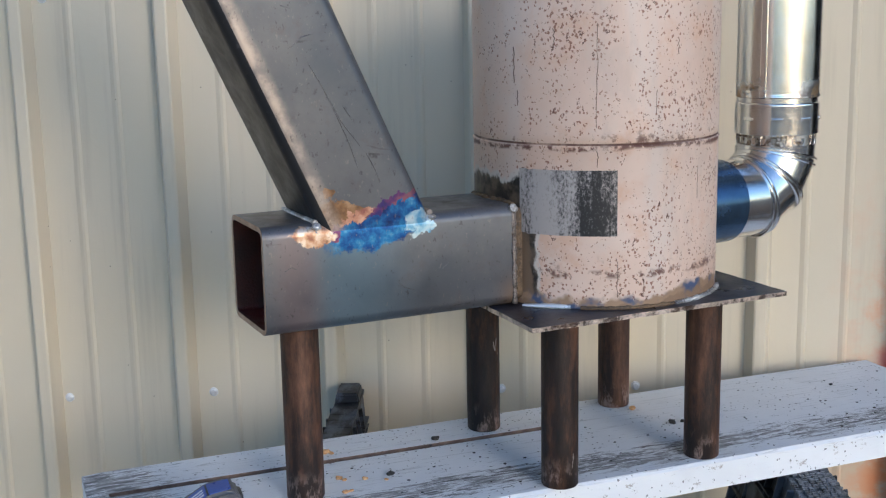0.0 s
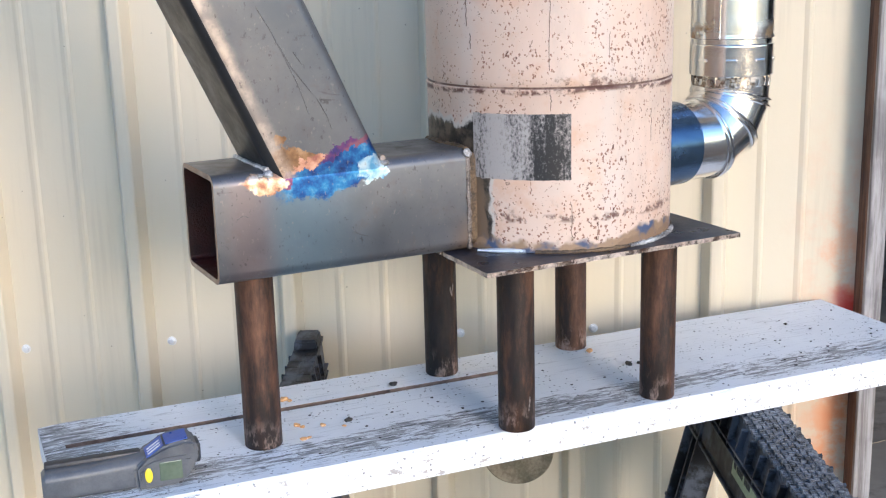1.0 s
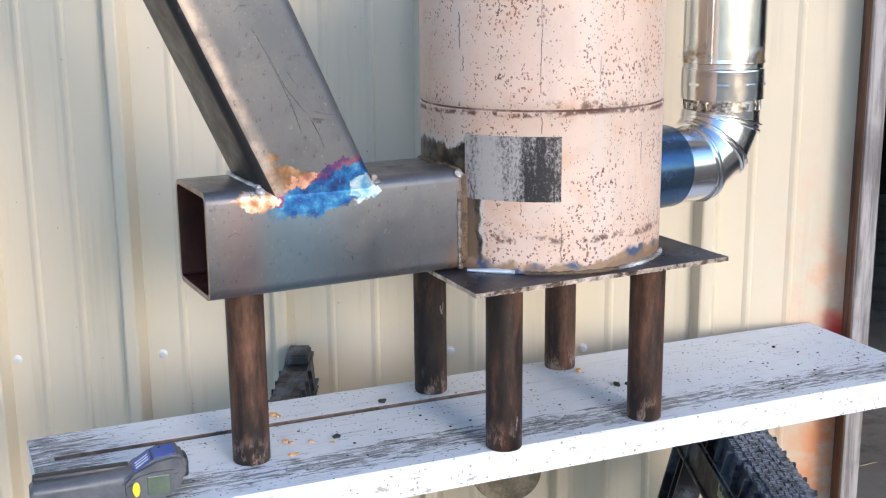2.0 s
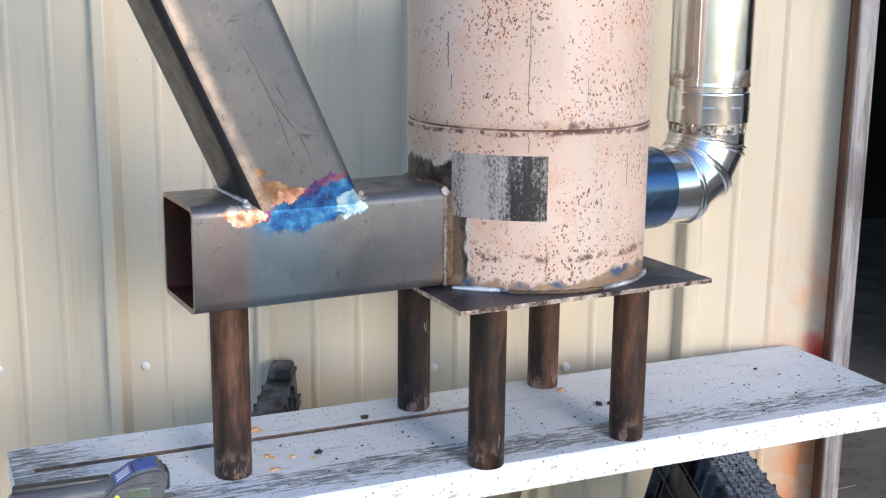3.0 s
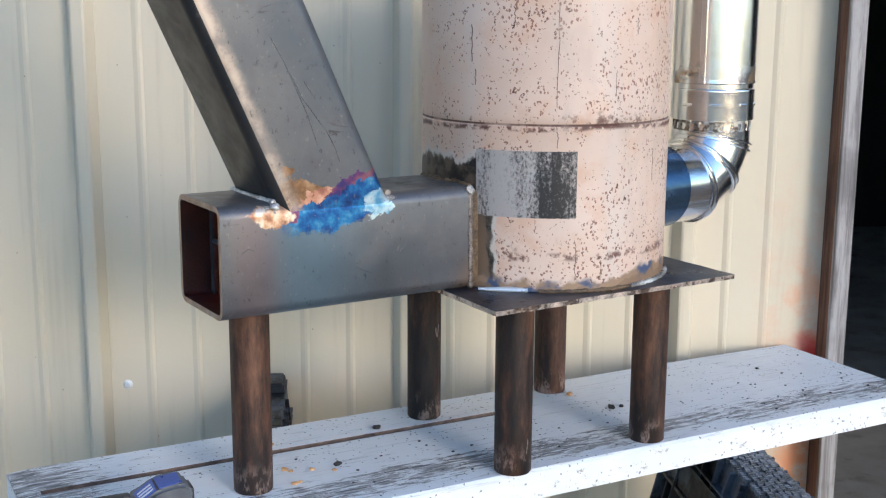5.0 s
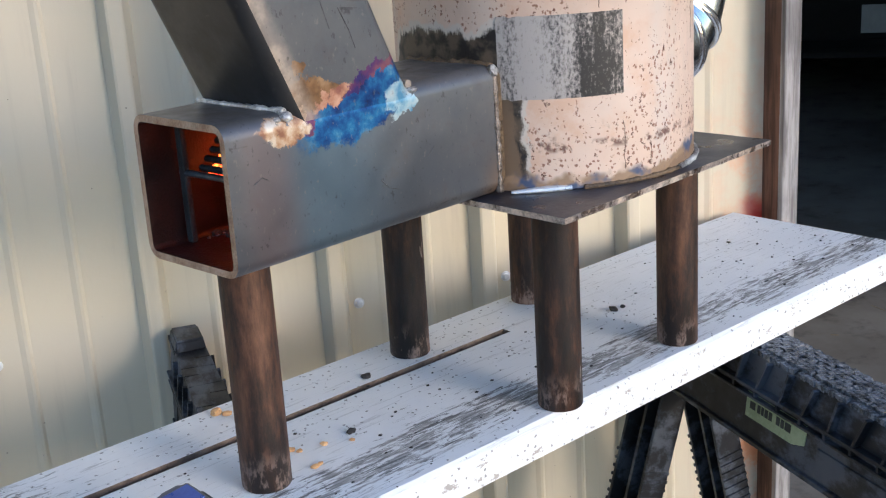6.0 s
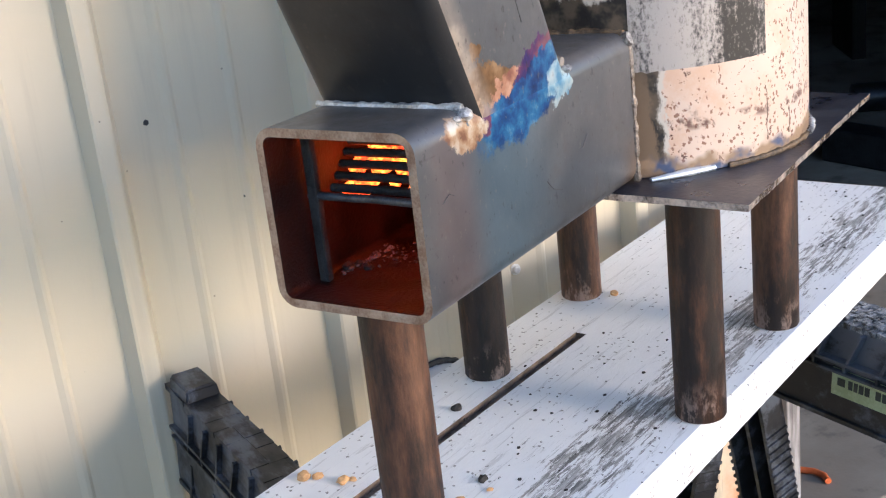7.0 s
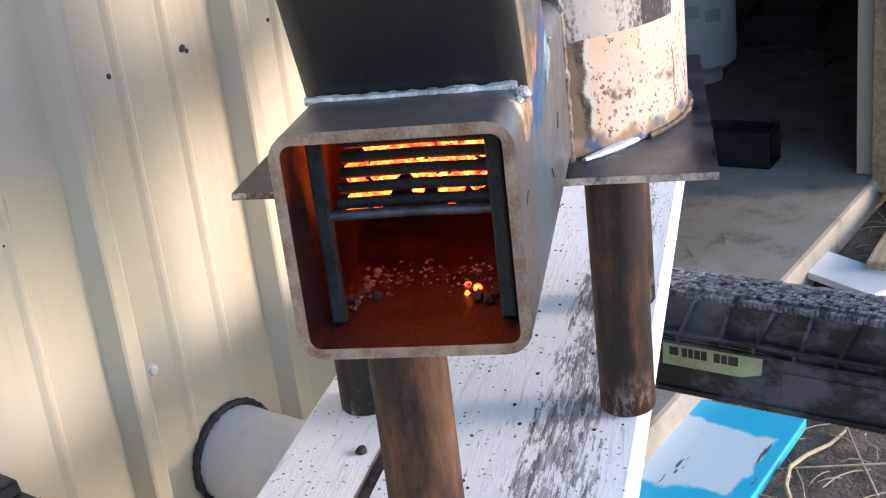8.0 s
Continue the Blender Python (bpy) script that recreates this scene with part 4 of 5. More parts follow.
for z, deep in ((1.166, 0.0), (1.172, 0.0022), (1.188, 0.0026)):
    row = []
    for j in range(144):
        w = 2 * math.pi * j / 144
        rr = ELBOW_R + 0.0005 - deep * (1 if j % 6 in (0, 1) else 0)
        row.append(bm.verts.new((FLUE_C.x + rr * math.cos(w), FLUE_C.y + rr * math.sin(w), z)))
    rows.append(row)
for a, b in zip(rows, rows[1:]):
    for j in range(144):
        bm.faces.new((a[j], a[(j + 1) % 144], b[(j + 1) % 144], b[j]))
part("crimped_neck", bm, NECK_SOOT, flue, "fluted crimped neck")
c2 = (FLUE_C.x, FLUE_C.y)
prof = [(0.0522, 1.1802), (0.0553, 1.180), (0.0558, 1.1805), (0.0558, 1.182), (0.0557, 1.2185), (0.0558, 1.2205), (0.0555, 1.2212), (0.0537, 1.2222), (0.0536, 1.2285)]
collar = part("collar", revolve(prof, 64, c2), FLUE, flue, "crimped band", smooth=True)
for d in (-172, -130, -88, -46, 0, 60, 120):
    q = radians(d)
    m = Matrix.Translation((c2[0] + 0.0555 * math.cos(q), c2[1] + 0.0555 * math.sin(q), 1.201)) @ Matrix.Rotation(q, 4, "Z")
    part("lock_tab", make_box(-0.001, 0.0016, -0.008, 0.008, -0.0022, 0.0022, 0.001, m), FLUE, collar)
prof = [(0.0537, 1.2288), (0.0555, 1.2292), (0.0557, 1.2305), (0.0551, 1.232)] + [(0.0550, 1.235 + 0.9 * i / 8) for i in range(9)]
part("upright_pipe", revolve(prof, 64, c2), FLUE_SOOTY, flue, "bright pipe with brown soot stains near the joint", smooth=True)
q = radians(-150)
m = Matrix.Translation((c2[0] + 0.0550 * math.cos(q), c2[1] + 0.0550 * math.sin(q), 0)) @ Matrix.Rotation(q, 4, "Z")
part("lock_seam", make_box(-0.0005, 0.0022, -0.004, 0.004, 1.229, 2.1, 0.0008, m), FLUE_SOOTY, flue, "folded lock seam")


# ---- the board and what lies on it ----
BOARD_M = pose(-0.042, 1.317, 0, 0, 0, 23.3)
L, W, TOP, G0, G1, S0, S1 = 1.208, 0.290, 0.80, 0.197, 0.2095, 0.000, 0.630
bm = bmesh.new()
xs, ys = [-0.025, S0] + [S0 + (S1 - S0) * i / 12 for i in range(1, 13)] + [0.8, 1.0, L], [0.003, 0.007, 0.1, G0, G1, W - 0.004, W]


def top_z(i, j):
    return TOP - (0.004 if j in (0, len(ys) - 1) else 0.0) - (0.002 if i in (0, len(xs) - 1) else 0)


grid = [[bm.verts.new((x, y, top_z(i, j))) for j, y in enumerate(ys)] for i, x in enumerate(xs)]
low = {}
for i in range(len(xs) - 1):
    for j in range(len(ys) - 1):
        if ys[j] == G0 and S0 <= xs[i] < S1:
            q = []
            for a, b in ((i, j), (i + 1, j), (i + 1, j + 1), (i, j + 1)):
                if (a, b) not in low:
                    low[a, b] = bm.verts.new((xs[a], ys[b], TOP - 0.006))
                q.append(low[a, b])
            bm.faces.new(q).material_index = 1
            for (a, b), (c, d) in (((i, j), (i + 1, j)), ((i, j + 1), (i + 1, j + 1))):
                bm.faces.new((grid[a][b], grid[c][d], low[c, d], low[a, b])).material_index = 1
            for e in (i, i + 1):
                if xs[e] in (S0, S1):
                    bm.faces.new((grid[e][j], grid[e][j + 1], low[e, j + 1], low[e, j])).material_index = 1
        else:
            bm.faces.new((grid[i][j], grid[i + 1][j], grid[i + 1][j + 1], grid[i][j + 1]))
rim = [grid[i][0] for i in range(len(xs))] + [grid[-1][j] for j in range(1, len(ys))] + [grid[i][-1] for i in range(len(xs) - 2, -1, -1)] + [grid[0][j] for j in range(len(ys) - 2, 0, -1)]
under = [bm.verts.new((v.co.x, v.co.y, TOP - 0.038)) for v in rim]
for i in range(len(rim)):
    bm.faces.new((rim[i], rim[(i + 1) % len(rim)], under[(i + 1) % len(rim)], under[i]))
bm.faces.new(under)
board = part("board", bm, [BOARD, GROOVE])
board.matrix_world = BOARD_M
tagged(board, "thick weathered white-painted plank with a sawn groove, laid on two sawhorses", "board")

rng = random.Random(11)


def crumb(name, x, y, size, material, label, category, group, seed, squash=0.5):
    ob = part(name, lump(bmesh.new(), (0, 0, size * squash * 0.75), size, seed, squash), material)
    ob.matrix_world = pose(x, y, TOP, 0, 0, rng.random() * 360)
    return tagged(ob, label, category, group)


for i, (x, y, s) in enumerate(((0.152, 1.553, 0.0048), (0.160, 1.548, 0.0035), (0.185, 1.552, 0.0042), (0.212, 1.549, 0.003), (0.166, 1.509, 0.0045), (0.172, 1.514, 0.003), (0.101, 1.672, 0.0075), (0.111, 1.665, 0.0055), (0.124, 1.643, 0.0065), (0.132, 1.640, 0.004))):
    crumb("wood_chip", x, y, s, CHIP, "small orange chip of fresh wood on the board", "wood chip", "wood chips", i, 0.45)
for i, (x, y, s) in enumerate(((0.267, 1.692, 0.006), (0.262, 1.668, 0.0025), (0.216, 1.566, 0.0055), (0.595, 1.752, 0.006), (0.61, 1.757, 0.004), (0.32, 1.64, 0.002), (0.36, 1.60, 0.002), (0.86, 1.92, 0.003))):
    crumb("char_crumb", x, y, s, CHAR, "black charred crumb on the board", "crumb", "charred crumbs", i + 30)
crumb("wood_chip", 0.547, 1.812, 0.006, CHIP, "pinkish chip beside a pipe leg", "wood chip", "wood chips", 55, 0.5)
bm = bmesh.new()
for i in range(260):
    x, y = 0.03 + 1.15 * rng.random(), min(0.275, max(0.008, rng.gauss(0.10, 0.06)))
    if G0 - 0.004 < y < G1 + 0.004:
        continue
    lump(bm, (x, y, TOP + 0.0002), 0.0008 + 0.0018 * rng.random() ** 3, i, 0.45, 1)
crumbs = part("soot_flakes", bm, CHAR)
crumbs.matrix_world = BOARD_M
tagged(crumbs, "scattered black soot flakes on the white board", "soot flakes", kind="stuff")


# ---- infrared thermometer lying on the board ----
gun = thing("infrared_thermometer", pose(-0.096, 1.340, TOP, 0, 0, 20), "grey handheld infrared thermometer with a yellow button, lying on the board", "thermometer")
bm = bmesh.new()
secs = [(0.0, 0.013, 0.029, 0.002), (0.004, 0.016, 0.033, 0.0), (0.05, 0.016, 0.034, 0.0), (0.095, 0.0165, 0.036, 0.0), (0.112, 0.017, 0.037, 0.0)]
rings = []
for x, hw, h, z0 in secs:
    rings.append([bm.verts.new((x, 0.018 + (p - 0.5) * 2 * hw, z0 + q * (h - z0))) for p, q in rounded_square(1.0, 0.28, 4)])
for a, b in zip(rings, rings[1:]):
    for i in range(len(a)):
        bm.faces.new((a[i], a[(i + 1) % len(a)], b[(i + 1) % len(a)], b[i]))
bm.faces.new(rings[0])
bm.faces.new(rings[-1])
part("handle", bm, GREY_PLASTIC, gun, "ribbed grey grip", smooth=True)
part("grip_strip", make_box(0.004, 0.108, 0.020, 0.034, 0.030, 0.0385, 0.003), DARK_PLASTIC, gun, "dark grip strip", smooth=True)
bm = prism(bmesh.new(), [(0.098, 0.001), (0.146, 0.001), (0.160, 0.012), (0.170, 0.034), (0.166, 0.049), (0.156, 0.053), (0.134, 0.050), (0.112, 0.036), (0.097, 0.028)], -0.004, 0.040)
bmesh.ops.bevel(bm, geom=list(bm.edges), offset=0.004, segments=3, affect="EDGES")
head = part("head", bm, GREY_PLASTIC, gun, "rounded grey instrument head", smooth=True)
bm = prism(bmesh.new(), [(0.104, 0.006), (0.151, 0.006), (0.158, 0.014), (0.159, 0.036), (0.124, 0.036), (0.104, 0.028)], -0.0065, -0.003)
bmesh.ops.bevel(bm, geom=[e for e in bm.edges if abs(e.verts[0].co.y - e.verts[1].co.y) > 0.001], offset=0.005, segments=4, affect="EDGES")
part("display_frame", bm, GREY_PLASTIC, head, smooth=True)
part("display", make_box(0.124, 0.149, -0.0074, -0.005, 0.010, 0.032, 0.001), LCD, head, "greenish grey liquid crystal display")
bm = revolve([(1.0, 0.0), (1.0, 0.6), (0.7, 1.0)], 24, closed_top=True, closed_bottom=True)
bmesh.ops.transform(bm, matrix=Matrix.Translation((0.112, -0.006, 0.019)) @ Matrix.Rotation(radians(90), 4, "X") @ Matrix.Diagonal((0.0042, 0.0085, 0.0022, 1)), verts=bm.verts)
part("button", bm, YELLOW, head, "oval yellow button", smooth=True)
m = Matrix.Translation((0.146, 0.003, 0.0515)) @ Matrix.Rotation(radians(-8), 4, "Y")
part("sticker", make_box(-0.013, 0.012, -0.004, 0.026, 0.0, 0.0012, 0.0004, m), BLUE_STICKER, head, "blue sticker with pale print")
m = Matrix.Translation((0.122, 0.003, 0.0432)) @ Matrix.Rotation(radians(-33), 4, "Y")
part("sticker", make_box(-0.012, 0.011, -0.004, 0.026, 0.0, 0.0012, 0.0004, m), BLUE_STICKER, head)
for i in range(3):
    part("print_bar", make_box(-0.009, 0.008, 0.000 + 0.007 * i, 0.003 + 0.007 * i, 0.0012, 0.0016, 0, m), PALE_INK, head)
part("lens_nose", make_box(0.163, 0.172, 0.004, 0.032, 0.020, 0.044, 0.004), DARK_PLASTIC, head, "dark lens nose", smooth=True)


# ---- sawhorses ----
def cut_label(a, b, m):
    """A thin label with its lower front corner cut off."""
    bm = bmesh.new()
    shape = ((a, 0.0155), (b, 0.0155), (b, -0.0155), (a + 0.024, -0.0155), (a + 0.002, -0.009))
    lo = [bm.verts.new(m @ Vector((-0.0006, y, z))) for y, z in shape]
    hi = [bm.verts.new(m @ Vector((0.0008, y, z))) for y, z in shape]
    bm.faces.new(lo)
    bm.faces.new(hi)
    for i in range(5):
        bm.faces.new((lo[i], lo[(i + 1) % 5], hi[(i + 1) % 5], hi[i]))
    bmesh.ops.recalc_face_normals(bm, faces=bm.faces)
    return bm


def sawhorse(name, m, y0, y1, label, sticker, tread, across=8, pitch=0.0034):
    """Beam along y from y0 to y1, centred on x = 0; top at 0.762."""
    top = 0.762
    ob = thing(name, m, label, "sawhorse", "sawhorses")
    bm = prism(bmesh.new(), [(-0.030, top - 0.008), (-0.022, top - 0.004), (0.022, top - 0.004), (0.030, top - 0.008), (0.041, top - 0.112), (0.041, top - 0.118), (-0.041, top - 0.118), (-0.041, top - 0.112)], y0, y1)
    bmesh.ops.bevel(bm, geom=list(bm.edges), offset=0.0015, segments=1, affect="EDGES")
    beam = part("top_beam", bm, PLASTIC, ob, "dusty black plastic beam")
    bm = bmesh.new()
    y = y0 + 0.004
    i = 0
    while y < y1 - 0.01:
        d = pitch * (1.0 + 0.65 * ((i * 7) % 5) / 5)
        step = 0.0624 / across
        for j in range(across):
            if across > 4 and (i * 5 + j * 3) % 17 == 0:
                continue
            xa = -0.0312 + step * j + 0.0006 * ((i + j) % 3)
            drop = 0.0004 * ((i * 3 + j * 2) % 4) + (0.003 if j in (0, across - 1) else 0)
            box(bm, xa, xa + step - 0.0014, y, y + d, top - 0.010, top - drop)
        y += d + 0.0011
        i += 1
    part("tread", bm, tread, beam, "ridged non-slip tread with pale dust")["kind"] = "stuff"

    def side_x(z):
        return 0.030 + 0.011 * (top - 0.008 - z) / 0.104

    for s in (-1, 1):
        for z, h, out in ((top - 0.047, 0.004, 0.010), (top - 0.059, 0.0035, 0.008), (top - 0.116, 0.006, 0.004)):
            x = side_x(z)
            part("rail", make_box(min(s * (x - 0.004), s * (x + out)), max(s * (x - 0.004), s * (x + out)), y0 + 0.004, y1 - 0.004, z - h / 2, z + h / 2, 0.001), PLASTIC, beam)
        k = 0
        yy = y0 + 0.03
        while yy < y1 - 0.03:
            za, zb = top - 0.010, top - 0.048
            mm = Matrix.Translation((s * side_x((za + zb) / 2), yy, (za + zb) / 2)) @ Matrix.Rotation(s * radians(-6), 4, "Y") @ Matrix.Rotation(radians(24 if k % 2 else 16), 4, "X")
            part("web_rib", make_box(-0.006, 0.009, -0.002, 0.002, -0.021, 0.021, 0.0006, mm) if s > 0 else make_box(-0.009, 0.006, -0.002, 0.002, -0.021, 0.021, 0.0006, mm), PLASTIC, beam)
            mm = Matrix.Translation((s * (side_x(top - 0.053) + 0.002), yy + 0.012, top - 0.053))
            part("web_post", make_box(-0.005, 0.005, -0.0018, 0.0018, -0.006, 0.006, 0, mm), PLASTIC, beam)
            yy += 0.043
            k += 1
        # raised side panel
        mm = Matrix.Translation((s * side_x(top - 0.09), 0, top - 0.09)) @ Matrix.Rotation(s * radians(-6), 4, "Y")
        part("side_panel", make_box(-0.001, 0.0025, y0 + 0.05, (y0 + y1) / 2 - 0.10, -0.020, 0.016, 0.001, mm) if s > 0 else make_box(-0.0025, 0.001, y0 + 0.05, (y0 + y1) / 2 - 0.10, -0.020, 0.016, 0.001, mm), PLASTIC, beam)
    if sticker:
        s0, s1 = sticker
        mm = Matrix.Translation((-side_x(top - 0.0725) - 0.0012, 0, top - 0.0725)) @ Matrix.Rotation(radians(6), 4, "Y")
        lab = part("sticker", cut_label(s0, s1, mm), STICKER, beam, "worn pale green sticker with a dark mark and bars")
        ln = s1 - s0
        for f0, f1, h in ((0.07, 0.16, 0.0045), (0.20, 0.25, 0.005), (0.265, 0.31, 0.005), (0.325, 0.38, 0.005), (0.395, 0.45, 0.005), (0.52, 0.58, 0.005), (0.595, 0.65, 0.005), (0.665, 0.76, 0.005)):
            part("print_bar", make_box(-0.0011, -0.0007, s1 - ln * f1, s1 - ln * f0, 0.001 - h, 0.001 + h, 0, mm), INK, lab)
    # splayed channel legs with ribbed edges
    for ey, sy in ((y0 + 0.075, -1), (y1 - 0.085, 1)):
        for sx in (-1, 1):
            a, b = Vector((sx * 0.022, ey, top - 0.085)), Vector((sx * 0.165, ey + sy * 0.035, GROUND + 0.006))
            d = (b - a).normalized()
            yv = Vector((0, 1, 0))
            xv = yv.cross(d).normalized()
            yv = d.cross(xv)
            mm = Matrix((xv, yv, d)).transposed().to_4x4()
            mm.translation = a
            ln = (b - a).length
            bm = bmesh.new()
            box(bm, -0.020, -0.014, -0.038, 0.038, 0, ln, 0.001, mm)
            box(bm, -0.020, 0.018, -0.038, -0.032, 0, ln, 0.001, mm)
            box(bm, -0.020, 0.018, 0.032, 0.038, 0, ln, 0.001, mm)
            box(bm, -0.014, 0.014, -0.003, 0.003, 0, ln, 0, mm)
            leg = part("leg", bm, PLASTIC, ob, "splayed black plastic leg")
            bm = bmesh.new()
            w = 0.16
            while w < ln - 0.02:
                for e in (-0.0395, 0.0395):
                    box(bm, -0.019, 0.019, e - 0.0016, e + 0.0016, w, w + 0.004, 0, mm)
                w += 0.013
            part("edge_ribs", bm, PLASTIC, leg)["kind"] = "stuff"
    return ob


right_horse = sawhorse("sawhorse", pose(0.776, 0, 0, 0, 0, 1.5) @ Matrix.Translation((0.03, 0, 0)), 1.30, 1.955, "black plastic sawhorse with a green sticker under the plank", (1.548, 1.662), TREAD)
left_horse = sawhorse("sawhorse", pose(0.114, 0, 0) @ Matrix.Diagonal((0.66, 1, 1, 1)), 1.42, 2.036, "dusty black plastic sawhorse standing against the siding", None, PLASTIC, 2, 0.024)
bm = prism(bmesh.new(), [(-0.030, 0.757), (0.030, 0.757), (0.026, 0.774), (-0.026, 0.774)], 1.976, 2.034)
bmesh.ops.bevel(bm, geom=list(bm.edges), offset=0.003, segments=2, affect="EDGES")
part("end_stop", bm, PLASTIC, left_horse, "raised end stop of the beam")


# ---- pipe stub in the wall ----
stub = thing("wall_pipe", Matrix(), "short white plastic pipe through the siding with black sealant", "pipe")
cx, cz, front = 0.447, 0.604, 1.915
to_wall = Matrix.Translation((cx, 0, cz)) @ Matrix.Rotation(radians(-90), 4, "X")
bm = revolve([(0.050, front), (0.0535, front), (0.0565, front + 0.003), (0.0565, front + 0.07), (0.0565, WALL_Y + 0.02)], 48)
bmesh.ops.transform(bm, matrix=to_wall, verts=bm.verts)
part("pipe_wall", bm, PVC, stub, "white plastic pipe", smooth=True)
bm = revolve([(0.010, front + 0.001), (0.046, front + 0.0005), (0.0545, front - 0.0016), (0.0562, front - 0.0004), (0.0566, front + 0.004)], 48, closed_bottom=True)
bmesh.ops.transform(bm, matrix=to_wall, verts=bm.verts)
part("end_cap", bm, TAN_DUST, stub, "dusty tan end cap", smooth=True)
ringpts = [(cx + 0.060 * math.cos(w), WALL_Y - 0.004, cz + 0.060 * math.sin(w)) for w in (2 * math.pi * j / 60 for j in range(61))]
part("sealant", bead(ringpts, 0.0042, 21), SEALANT, stub, "black sealant ring", smooth=True)


# ---- garage and yard ----
gas = thing("propane_cylinder", pose(3.79, 3.11, SLAB), "white propane cylinder with a pale label on the garage floor", "gas cylinder")
prof = [(0.155, 0.085), (0.157, 0.12), (0.157, 0.32)]
low_cap = [(0.157 * math.cos(radians(q)), 0.085 - 0.06 * math.sin(radians(q))) for q in (70, 50, 30, 12)]
hi_cap = [(0.157 * math.cos(radians(q)), 0.32 + 0.085 * math.sin(radians(q))) for q in (12, 30, 48, 64, 80)]
part("body", revolve([(0.02, 0.025)] + low_cap + prof[1:] + hi_cap + [(0.01, 0.406)], 48, closed_top=True, closed_bottom=True), WHITE_PAINT, gas, smooth=True)
part("foot_ring", revolve([(0.098, 0.045), (0.100, 0.003), (0.104, 0.0), (0.104, 0.045)], 48), WHITE_PAINT, gas, smooth=True)
bm = revolve([(0.090, 0.392), (0.092, 0.50), (0.095, 0.505), (0.095, 0.392)], 48)
part("collar_guard", bm, WHITE_PAINT, gas, smooth=True)
part("valve", revolve([(0.018, 0.40), (0.018, 0.45), (0.028, 0.452), (0.028, 0.47)], 16, closed_top=True), DARK_PLASTIC, gas, smooth=True)
for d0, d1, mat_, zz in ((185, 215, PAPER, 0.02), (222, 245, PAPER, 0.0)):
    bm = bmesh.new()
    cols = [[bm.verts.new((0.1585 * math.cos(radians(d)), 0.1585 * math.sin(radians(d)), z)) for z in (0.24 + zz, 0.285 + zz)] for d in (d0 + (d1 - d0) * i / 8 for i in range(9))]
    for p, q in zip(cols, cols[1:]):
        bm.faces.new((p[0], q[0], q[1], p[1]))
    part("label", bm, mat_, gas, "pale paper label")

tube = thing("steel_tube", pose(2.855, 2.43, SLAB, 0, 0, 5), "black square steel tube lying on the slab", "steel tube")
sq, sqi = [(p - 0.057, q) for p, q in rounded_square(0.114, 0.010)], [(p - 0.057, q) for p, q in ((0.006 + 0.102 * a, 0.006 + 0.102 * b) for a, b in rounded_square(1.0, 0.05))]
part("tube_wall", hollow_tube(bmesh.new(), sq, sqi, lambda p, q: (p + 0.057, 0.0, q), lambda p, q: (p + 0.057, 1.15, q)), [BLACK_STEEL, INNER, BLACK_STEEL], tube, smooth=True)


def cloth(name, m, size, material, label, seed, hang=False):
    bm = bmesh.new()
    n = 26
    vs = []
    for i in range(n + 1):
        for j in range(n + 1):
            x, y = (i / n - 0.5) * size, (j / n - 0.5) * size
            d = math.hypot(x, y) / size
            z = (0.09 * abs(noise.noise((x * 9, y * 9, seed))) + 0.05 * abs(noise.noise((x * 22, y * 22, seed)))) * max(0.0, 1.15 - 1.6 * d) + 0.004
            if hang:
                z = 0.04 * noise.noise((x * 14, y * 5, seed))
            vs.append(bm.verts.new((x * (1 - 0.25 * abs(noise.noise((y * 6, seed, 0)))), y, z)))
    for i in range(n):
        for j in range(n):
            a = i * (n + 1) + j
            f = bm.faces.new([vs[q] for q in (a, a + n + 1, a + n + 2, a + 1)])
    r = bmesh.ops.solidify(bm, geom=list(bm.faces), thickness=0.003)
    ob = part(name, bm, material, smooth=True)
    ob.matrix_world = m
    return tagged(ob, label, name.replace("_", " "))


cloth("rag", pose(3.72, 3.36, SLAB, 0, 0, 30), 0.42, RAG_CLOTH, "crumpled faded blue and pink rag on the floor", 2.0)

lean = part("leaning_plank", make_box(-0.07, 0.07, -0.012, 0.012, 0, 1.6, 0.002), GREY_PLANK)
lean.matrix_world = pose(3.90, 3.66, SLAB, -8, 16, -55)
tagged(lean, "old grey plank leaning in the dark garage", "plank")
bin_ = thing("crate", pose(4.55, 3.05, SLAB, 0, 0, 12), "dark plastic crate on the garage floor", "crate")
for a in ((-0.2, 0.2, -0.15, 0.15, 0.0, 0.012), (-0.2, 0.2, -0.15, -0.138, 0.012, 0.12), (-0.2, 0.2, 0.138, 0.15, 0.012, 0.12), (-0.2, -0.188, -0.138, 0.138, 0.012, 0.12), (0.188, 0.2, -0.138, 0.138, 0.012, 0.12)):
    part("crate_side", make_box(*a, 0.002), DARK_PLASTIC, bin_)

cloth("blue_bag", pose(3.50, 4.68, 0.40, 86, 0, -35), 0.17, BLUE_CLOTH, "blue plastic bag hanging in the dark garage", 5.0, hang=True)
bench = thing("shelf", pose(3.62, 5.12, SLAB, 0, 0, -35), "wooden shelf at the back of the garage, gloom painted into its colour", "shelf")
# shelf boards share the near-black colour that paints the gloom
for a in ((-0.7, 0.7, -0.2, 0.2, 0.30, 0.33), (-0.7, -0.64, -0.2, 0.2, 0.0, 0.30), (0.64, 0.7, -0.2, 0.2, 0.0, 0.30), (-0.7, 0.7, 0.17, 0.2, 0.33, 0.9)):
    part("shelf_board", make_box(*a, 0.003), UNLIT_WALL, bench)
poster = part("paper_sheet", make_box(-0.09, 0.09, -0.0015, 0.0, 0.0, 0.13, 0), PAPER)
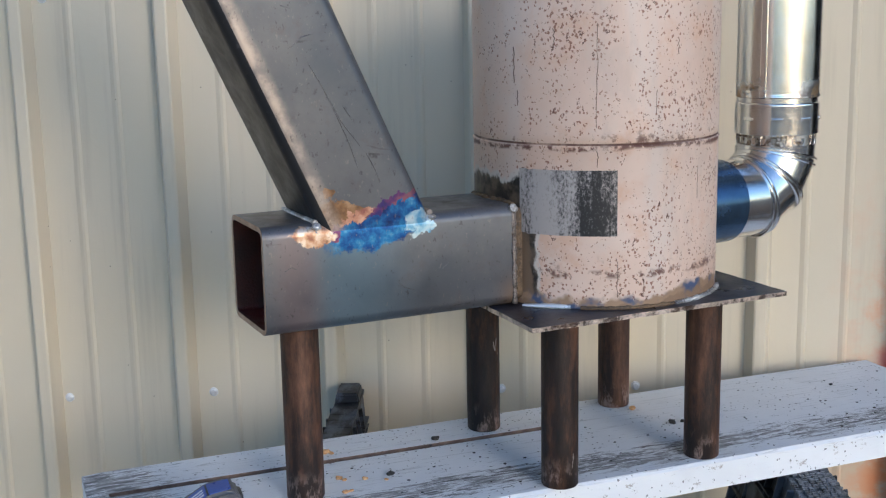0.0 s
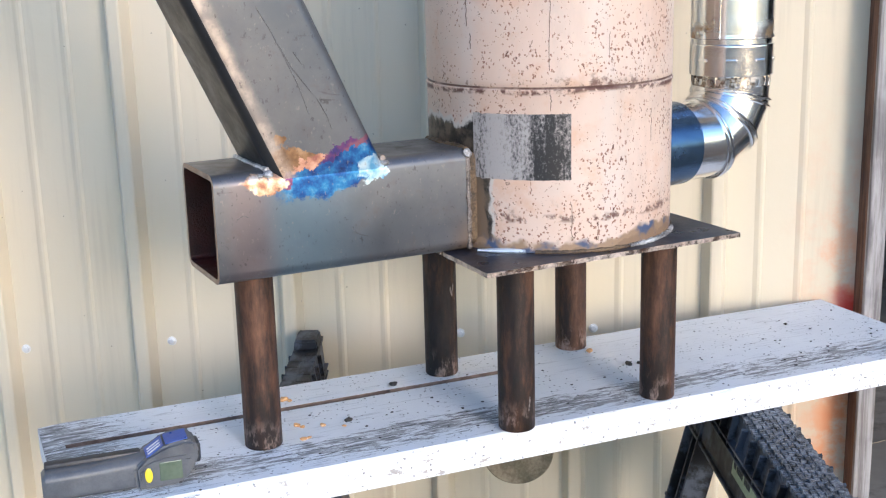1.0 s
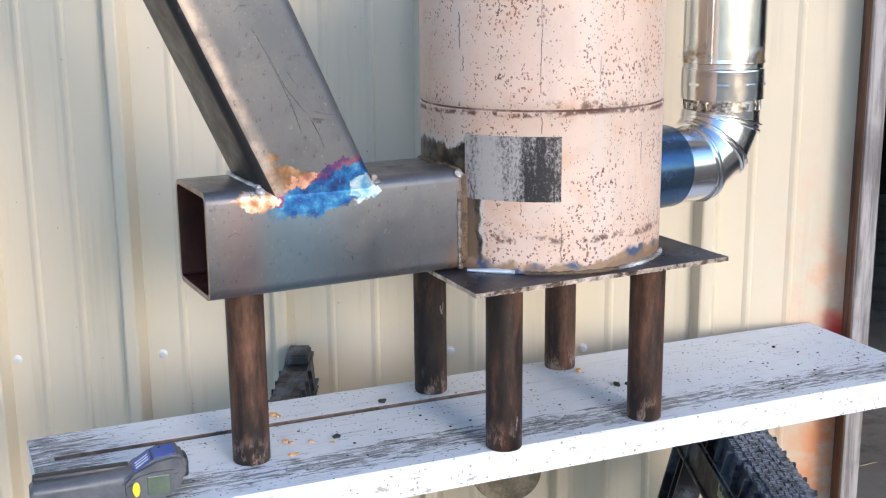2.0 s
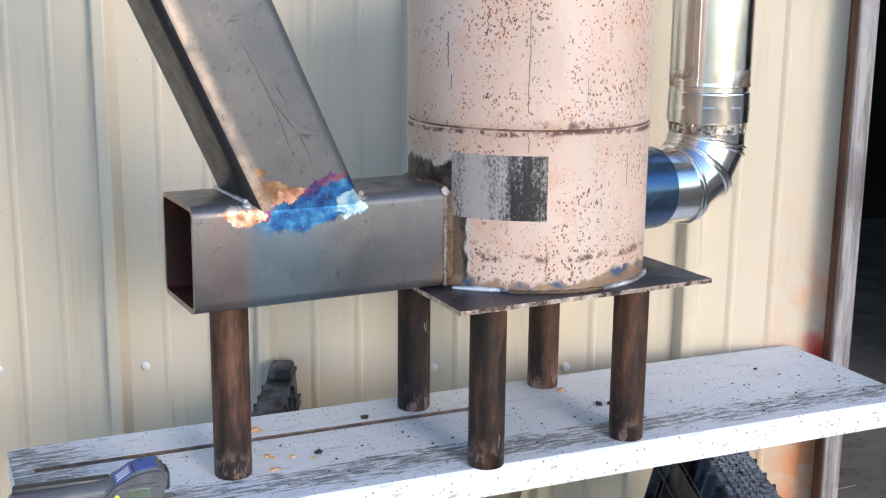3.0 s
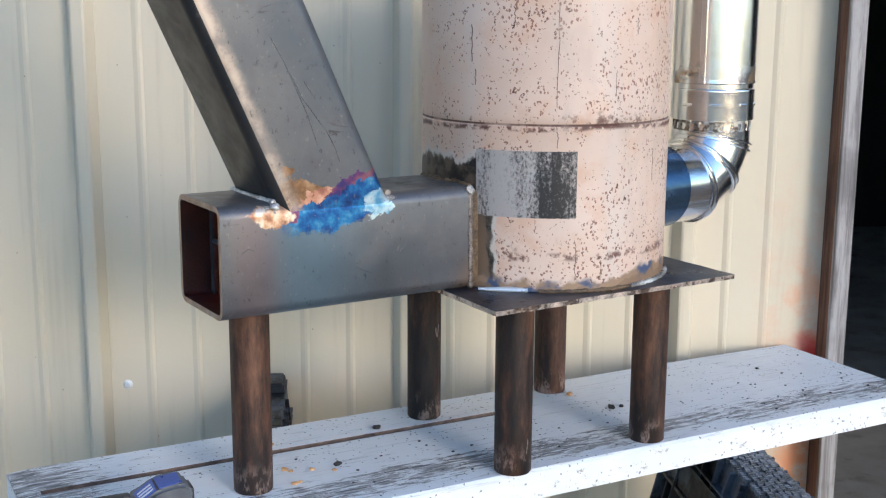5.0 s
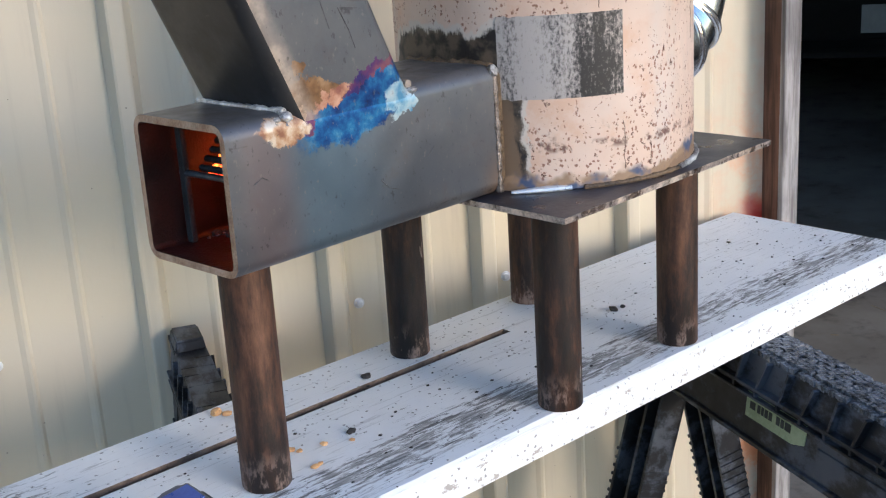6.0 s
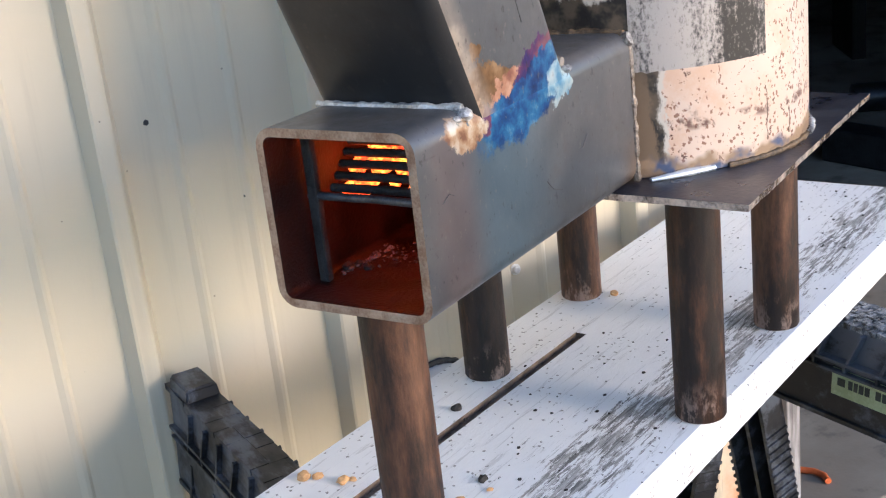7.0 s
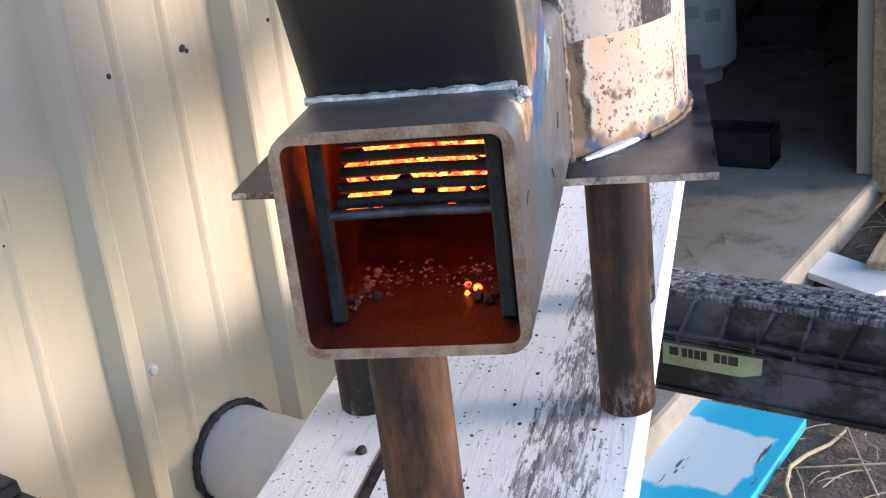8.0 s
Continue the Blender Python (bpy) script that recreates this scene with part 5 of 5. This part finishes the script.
poster.matrix_world = pose(3.62, 5.12, SLAB, 0, 0, -35) @ Matrix.Translation((0.04, 0.1695, 0.36))
tagged(poster, "pale paper notice in the dark garage", "paper")
bottle = part("steel_canister", revolve([(0.03, 0.0), (0.052, 0.003), (0.055, 0.02), (0.055, 0.26), (0.03, 0.30), (0.012, 0.305)], 24, closed_top=True, closed_bottom=True), BLACK_STEEL, smooth=True)
bottle.matrix_world = pose(3.30, 3.94, SLAB + 0.056, 90, 0, 55)
tagged(bottle, "dark steel canister lying on the garage floor", "canister")
for i, (x, y, w) in enumerate(((3.20, 4.16, 20), (3.10, 4.02, 70), (3.34, 4.22, -15), (4.28, 2.86, 40), (4.08, 2.70, 5))):
    bit = part("metal_offcut", make_box(-0.06, 0.06, -0.008, 0.008, 0, 0.006, 0.001), FLUE)
    bit.matrix_world = pose(x, y, SLAB, 0, 0, w)
    tagged(bit, "shiny metal offcut on the garage floor", "offcut", "metal offcuts")

blue = part("blue_board", make_box(-0.55, 0.24, -0.112, 0.112, 0, 0.022, 0.003), BLUE_BOARD)
blue.matrix_world = pose(1.40, 1.955, GROUND + 0.010, 0, 0, 3)
tagged(blue, "bright blue painted board with a whitish patch on the dirt", "board")
wb = part("white_offcut", make_box(-0.13, 0.13, -0.07, 0.07, 0, 0.018, 0.002), WHITE_PAINT)
wb.matrix_world = pose(2.32, 2.01, GROUND + 0.028, 2, 0, 67)
tagged(wb, "white painted board offcut lying by the slab", "board")
pl = part("raw_plank", make_box(-0.5, 0.45, -0.07, 0.07, 0, 0.035, 0.003), PLANK)
pl.matrix_world = pose(2.86, 1.965, GROUND + 0.03, 0, 0, 6)
tagged(pl, "raw pine plank lying on the dirt", "plank")

cable = [Vector((x, y, SLAB + 0.006)) for x, y in ((1.243, 2.150), (1.252, 2.168), (1.250, 2.190), (1.232, 2.215), (1.195, 2.240), (1.140, 2.275), (1.085, 2.34), (1.03, 2.44), (0.98, 2.60))]
tagged(part("extension_cable", sweep(cable, 0.006, 10), ORANGE, smooth=True), "orange extension cable lying on the slab", "cable")

rng = random.Random(8)
bm = bmesh.new()
for i in range(420):
    x, y = 1.0 + 2.2 * rng.random(), 1.35 + 0.72 * rng.random()
    w, ln = rng.random() * math.pi, 0.03 + 0.11 * rng.random() ** 2
    z = GROUND + 0.012 + 0.012 * rng.random()
    bend = rng.uniform(-0.25, 0.25)
    pts = [(x + math.cos(w + bend * k) * ln * k / 3, y + math.sin(w + bend * k) * ln * k / 3, z + 0.006 * math.sin(k)) for k in range(4)]
    sweep(pts, 0.0007 + 0.0008 * rng.random(), 5, bm)
tagged(part("straw_litter", bm, STRAW), "dry straw and grass stems on the dirt", "straw", kind="stuff")
bm = bmesh.new()
for i in range(60):
    x, y = 1.3 + 2.4 * rng.random(), 2.12 + 0.9 * rng.random()
    w, ln = rng.random() * math.pi, 0.02 + 0.05 * rng.random()
    sweep([(x, y, SLAB + 0.0015), (x + math.cos(w) * ln, y + math.sin(w) * ln, SLAB + 0.0025)], 0.0008, 5, bm)
tagged(part("straw_on_slab", bm, STRAW), "stray straw stems on the concrete", "straw", kind="stuff")


def twig(pts, r, label):
    ob = part("twig", sweep(pts, [r * (1 - 0.5 * i / (len(pts) - 1)) for i in range(len(pts))], 8), STRAW, smooth=True)
    return tagged(ob, label, "twig", "twigs")


twig([(1.36 + 0.06 * i, 1.77 + 0.035 * math.sin(i * 0.9) + 0.01 * i, GROUND + 0.02 + 0.006 * math.sin(i)) for i in range(9)], 0.005, "pale curved twig lying on the dirt")
twig([(1.46 + 0.05 * i, 1.66 + 0.03 * i, GROUND + 0.018 + 0.004 * math.cos(i)) for i in range(7)], 0.003, "thin pale twig lying on the dirt")
twig([(1.62 - 0.03 * i, 1.60 + 0.05 * i, GROUND + 0.02) for i in range(6)], 0.003, "thin straight twig lying on the dirt")
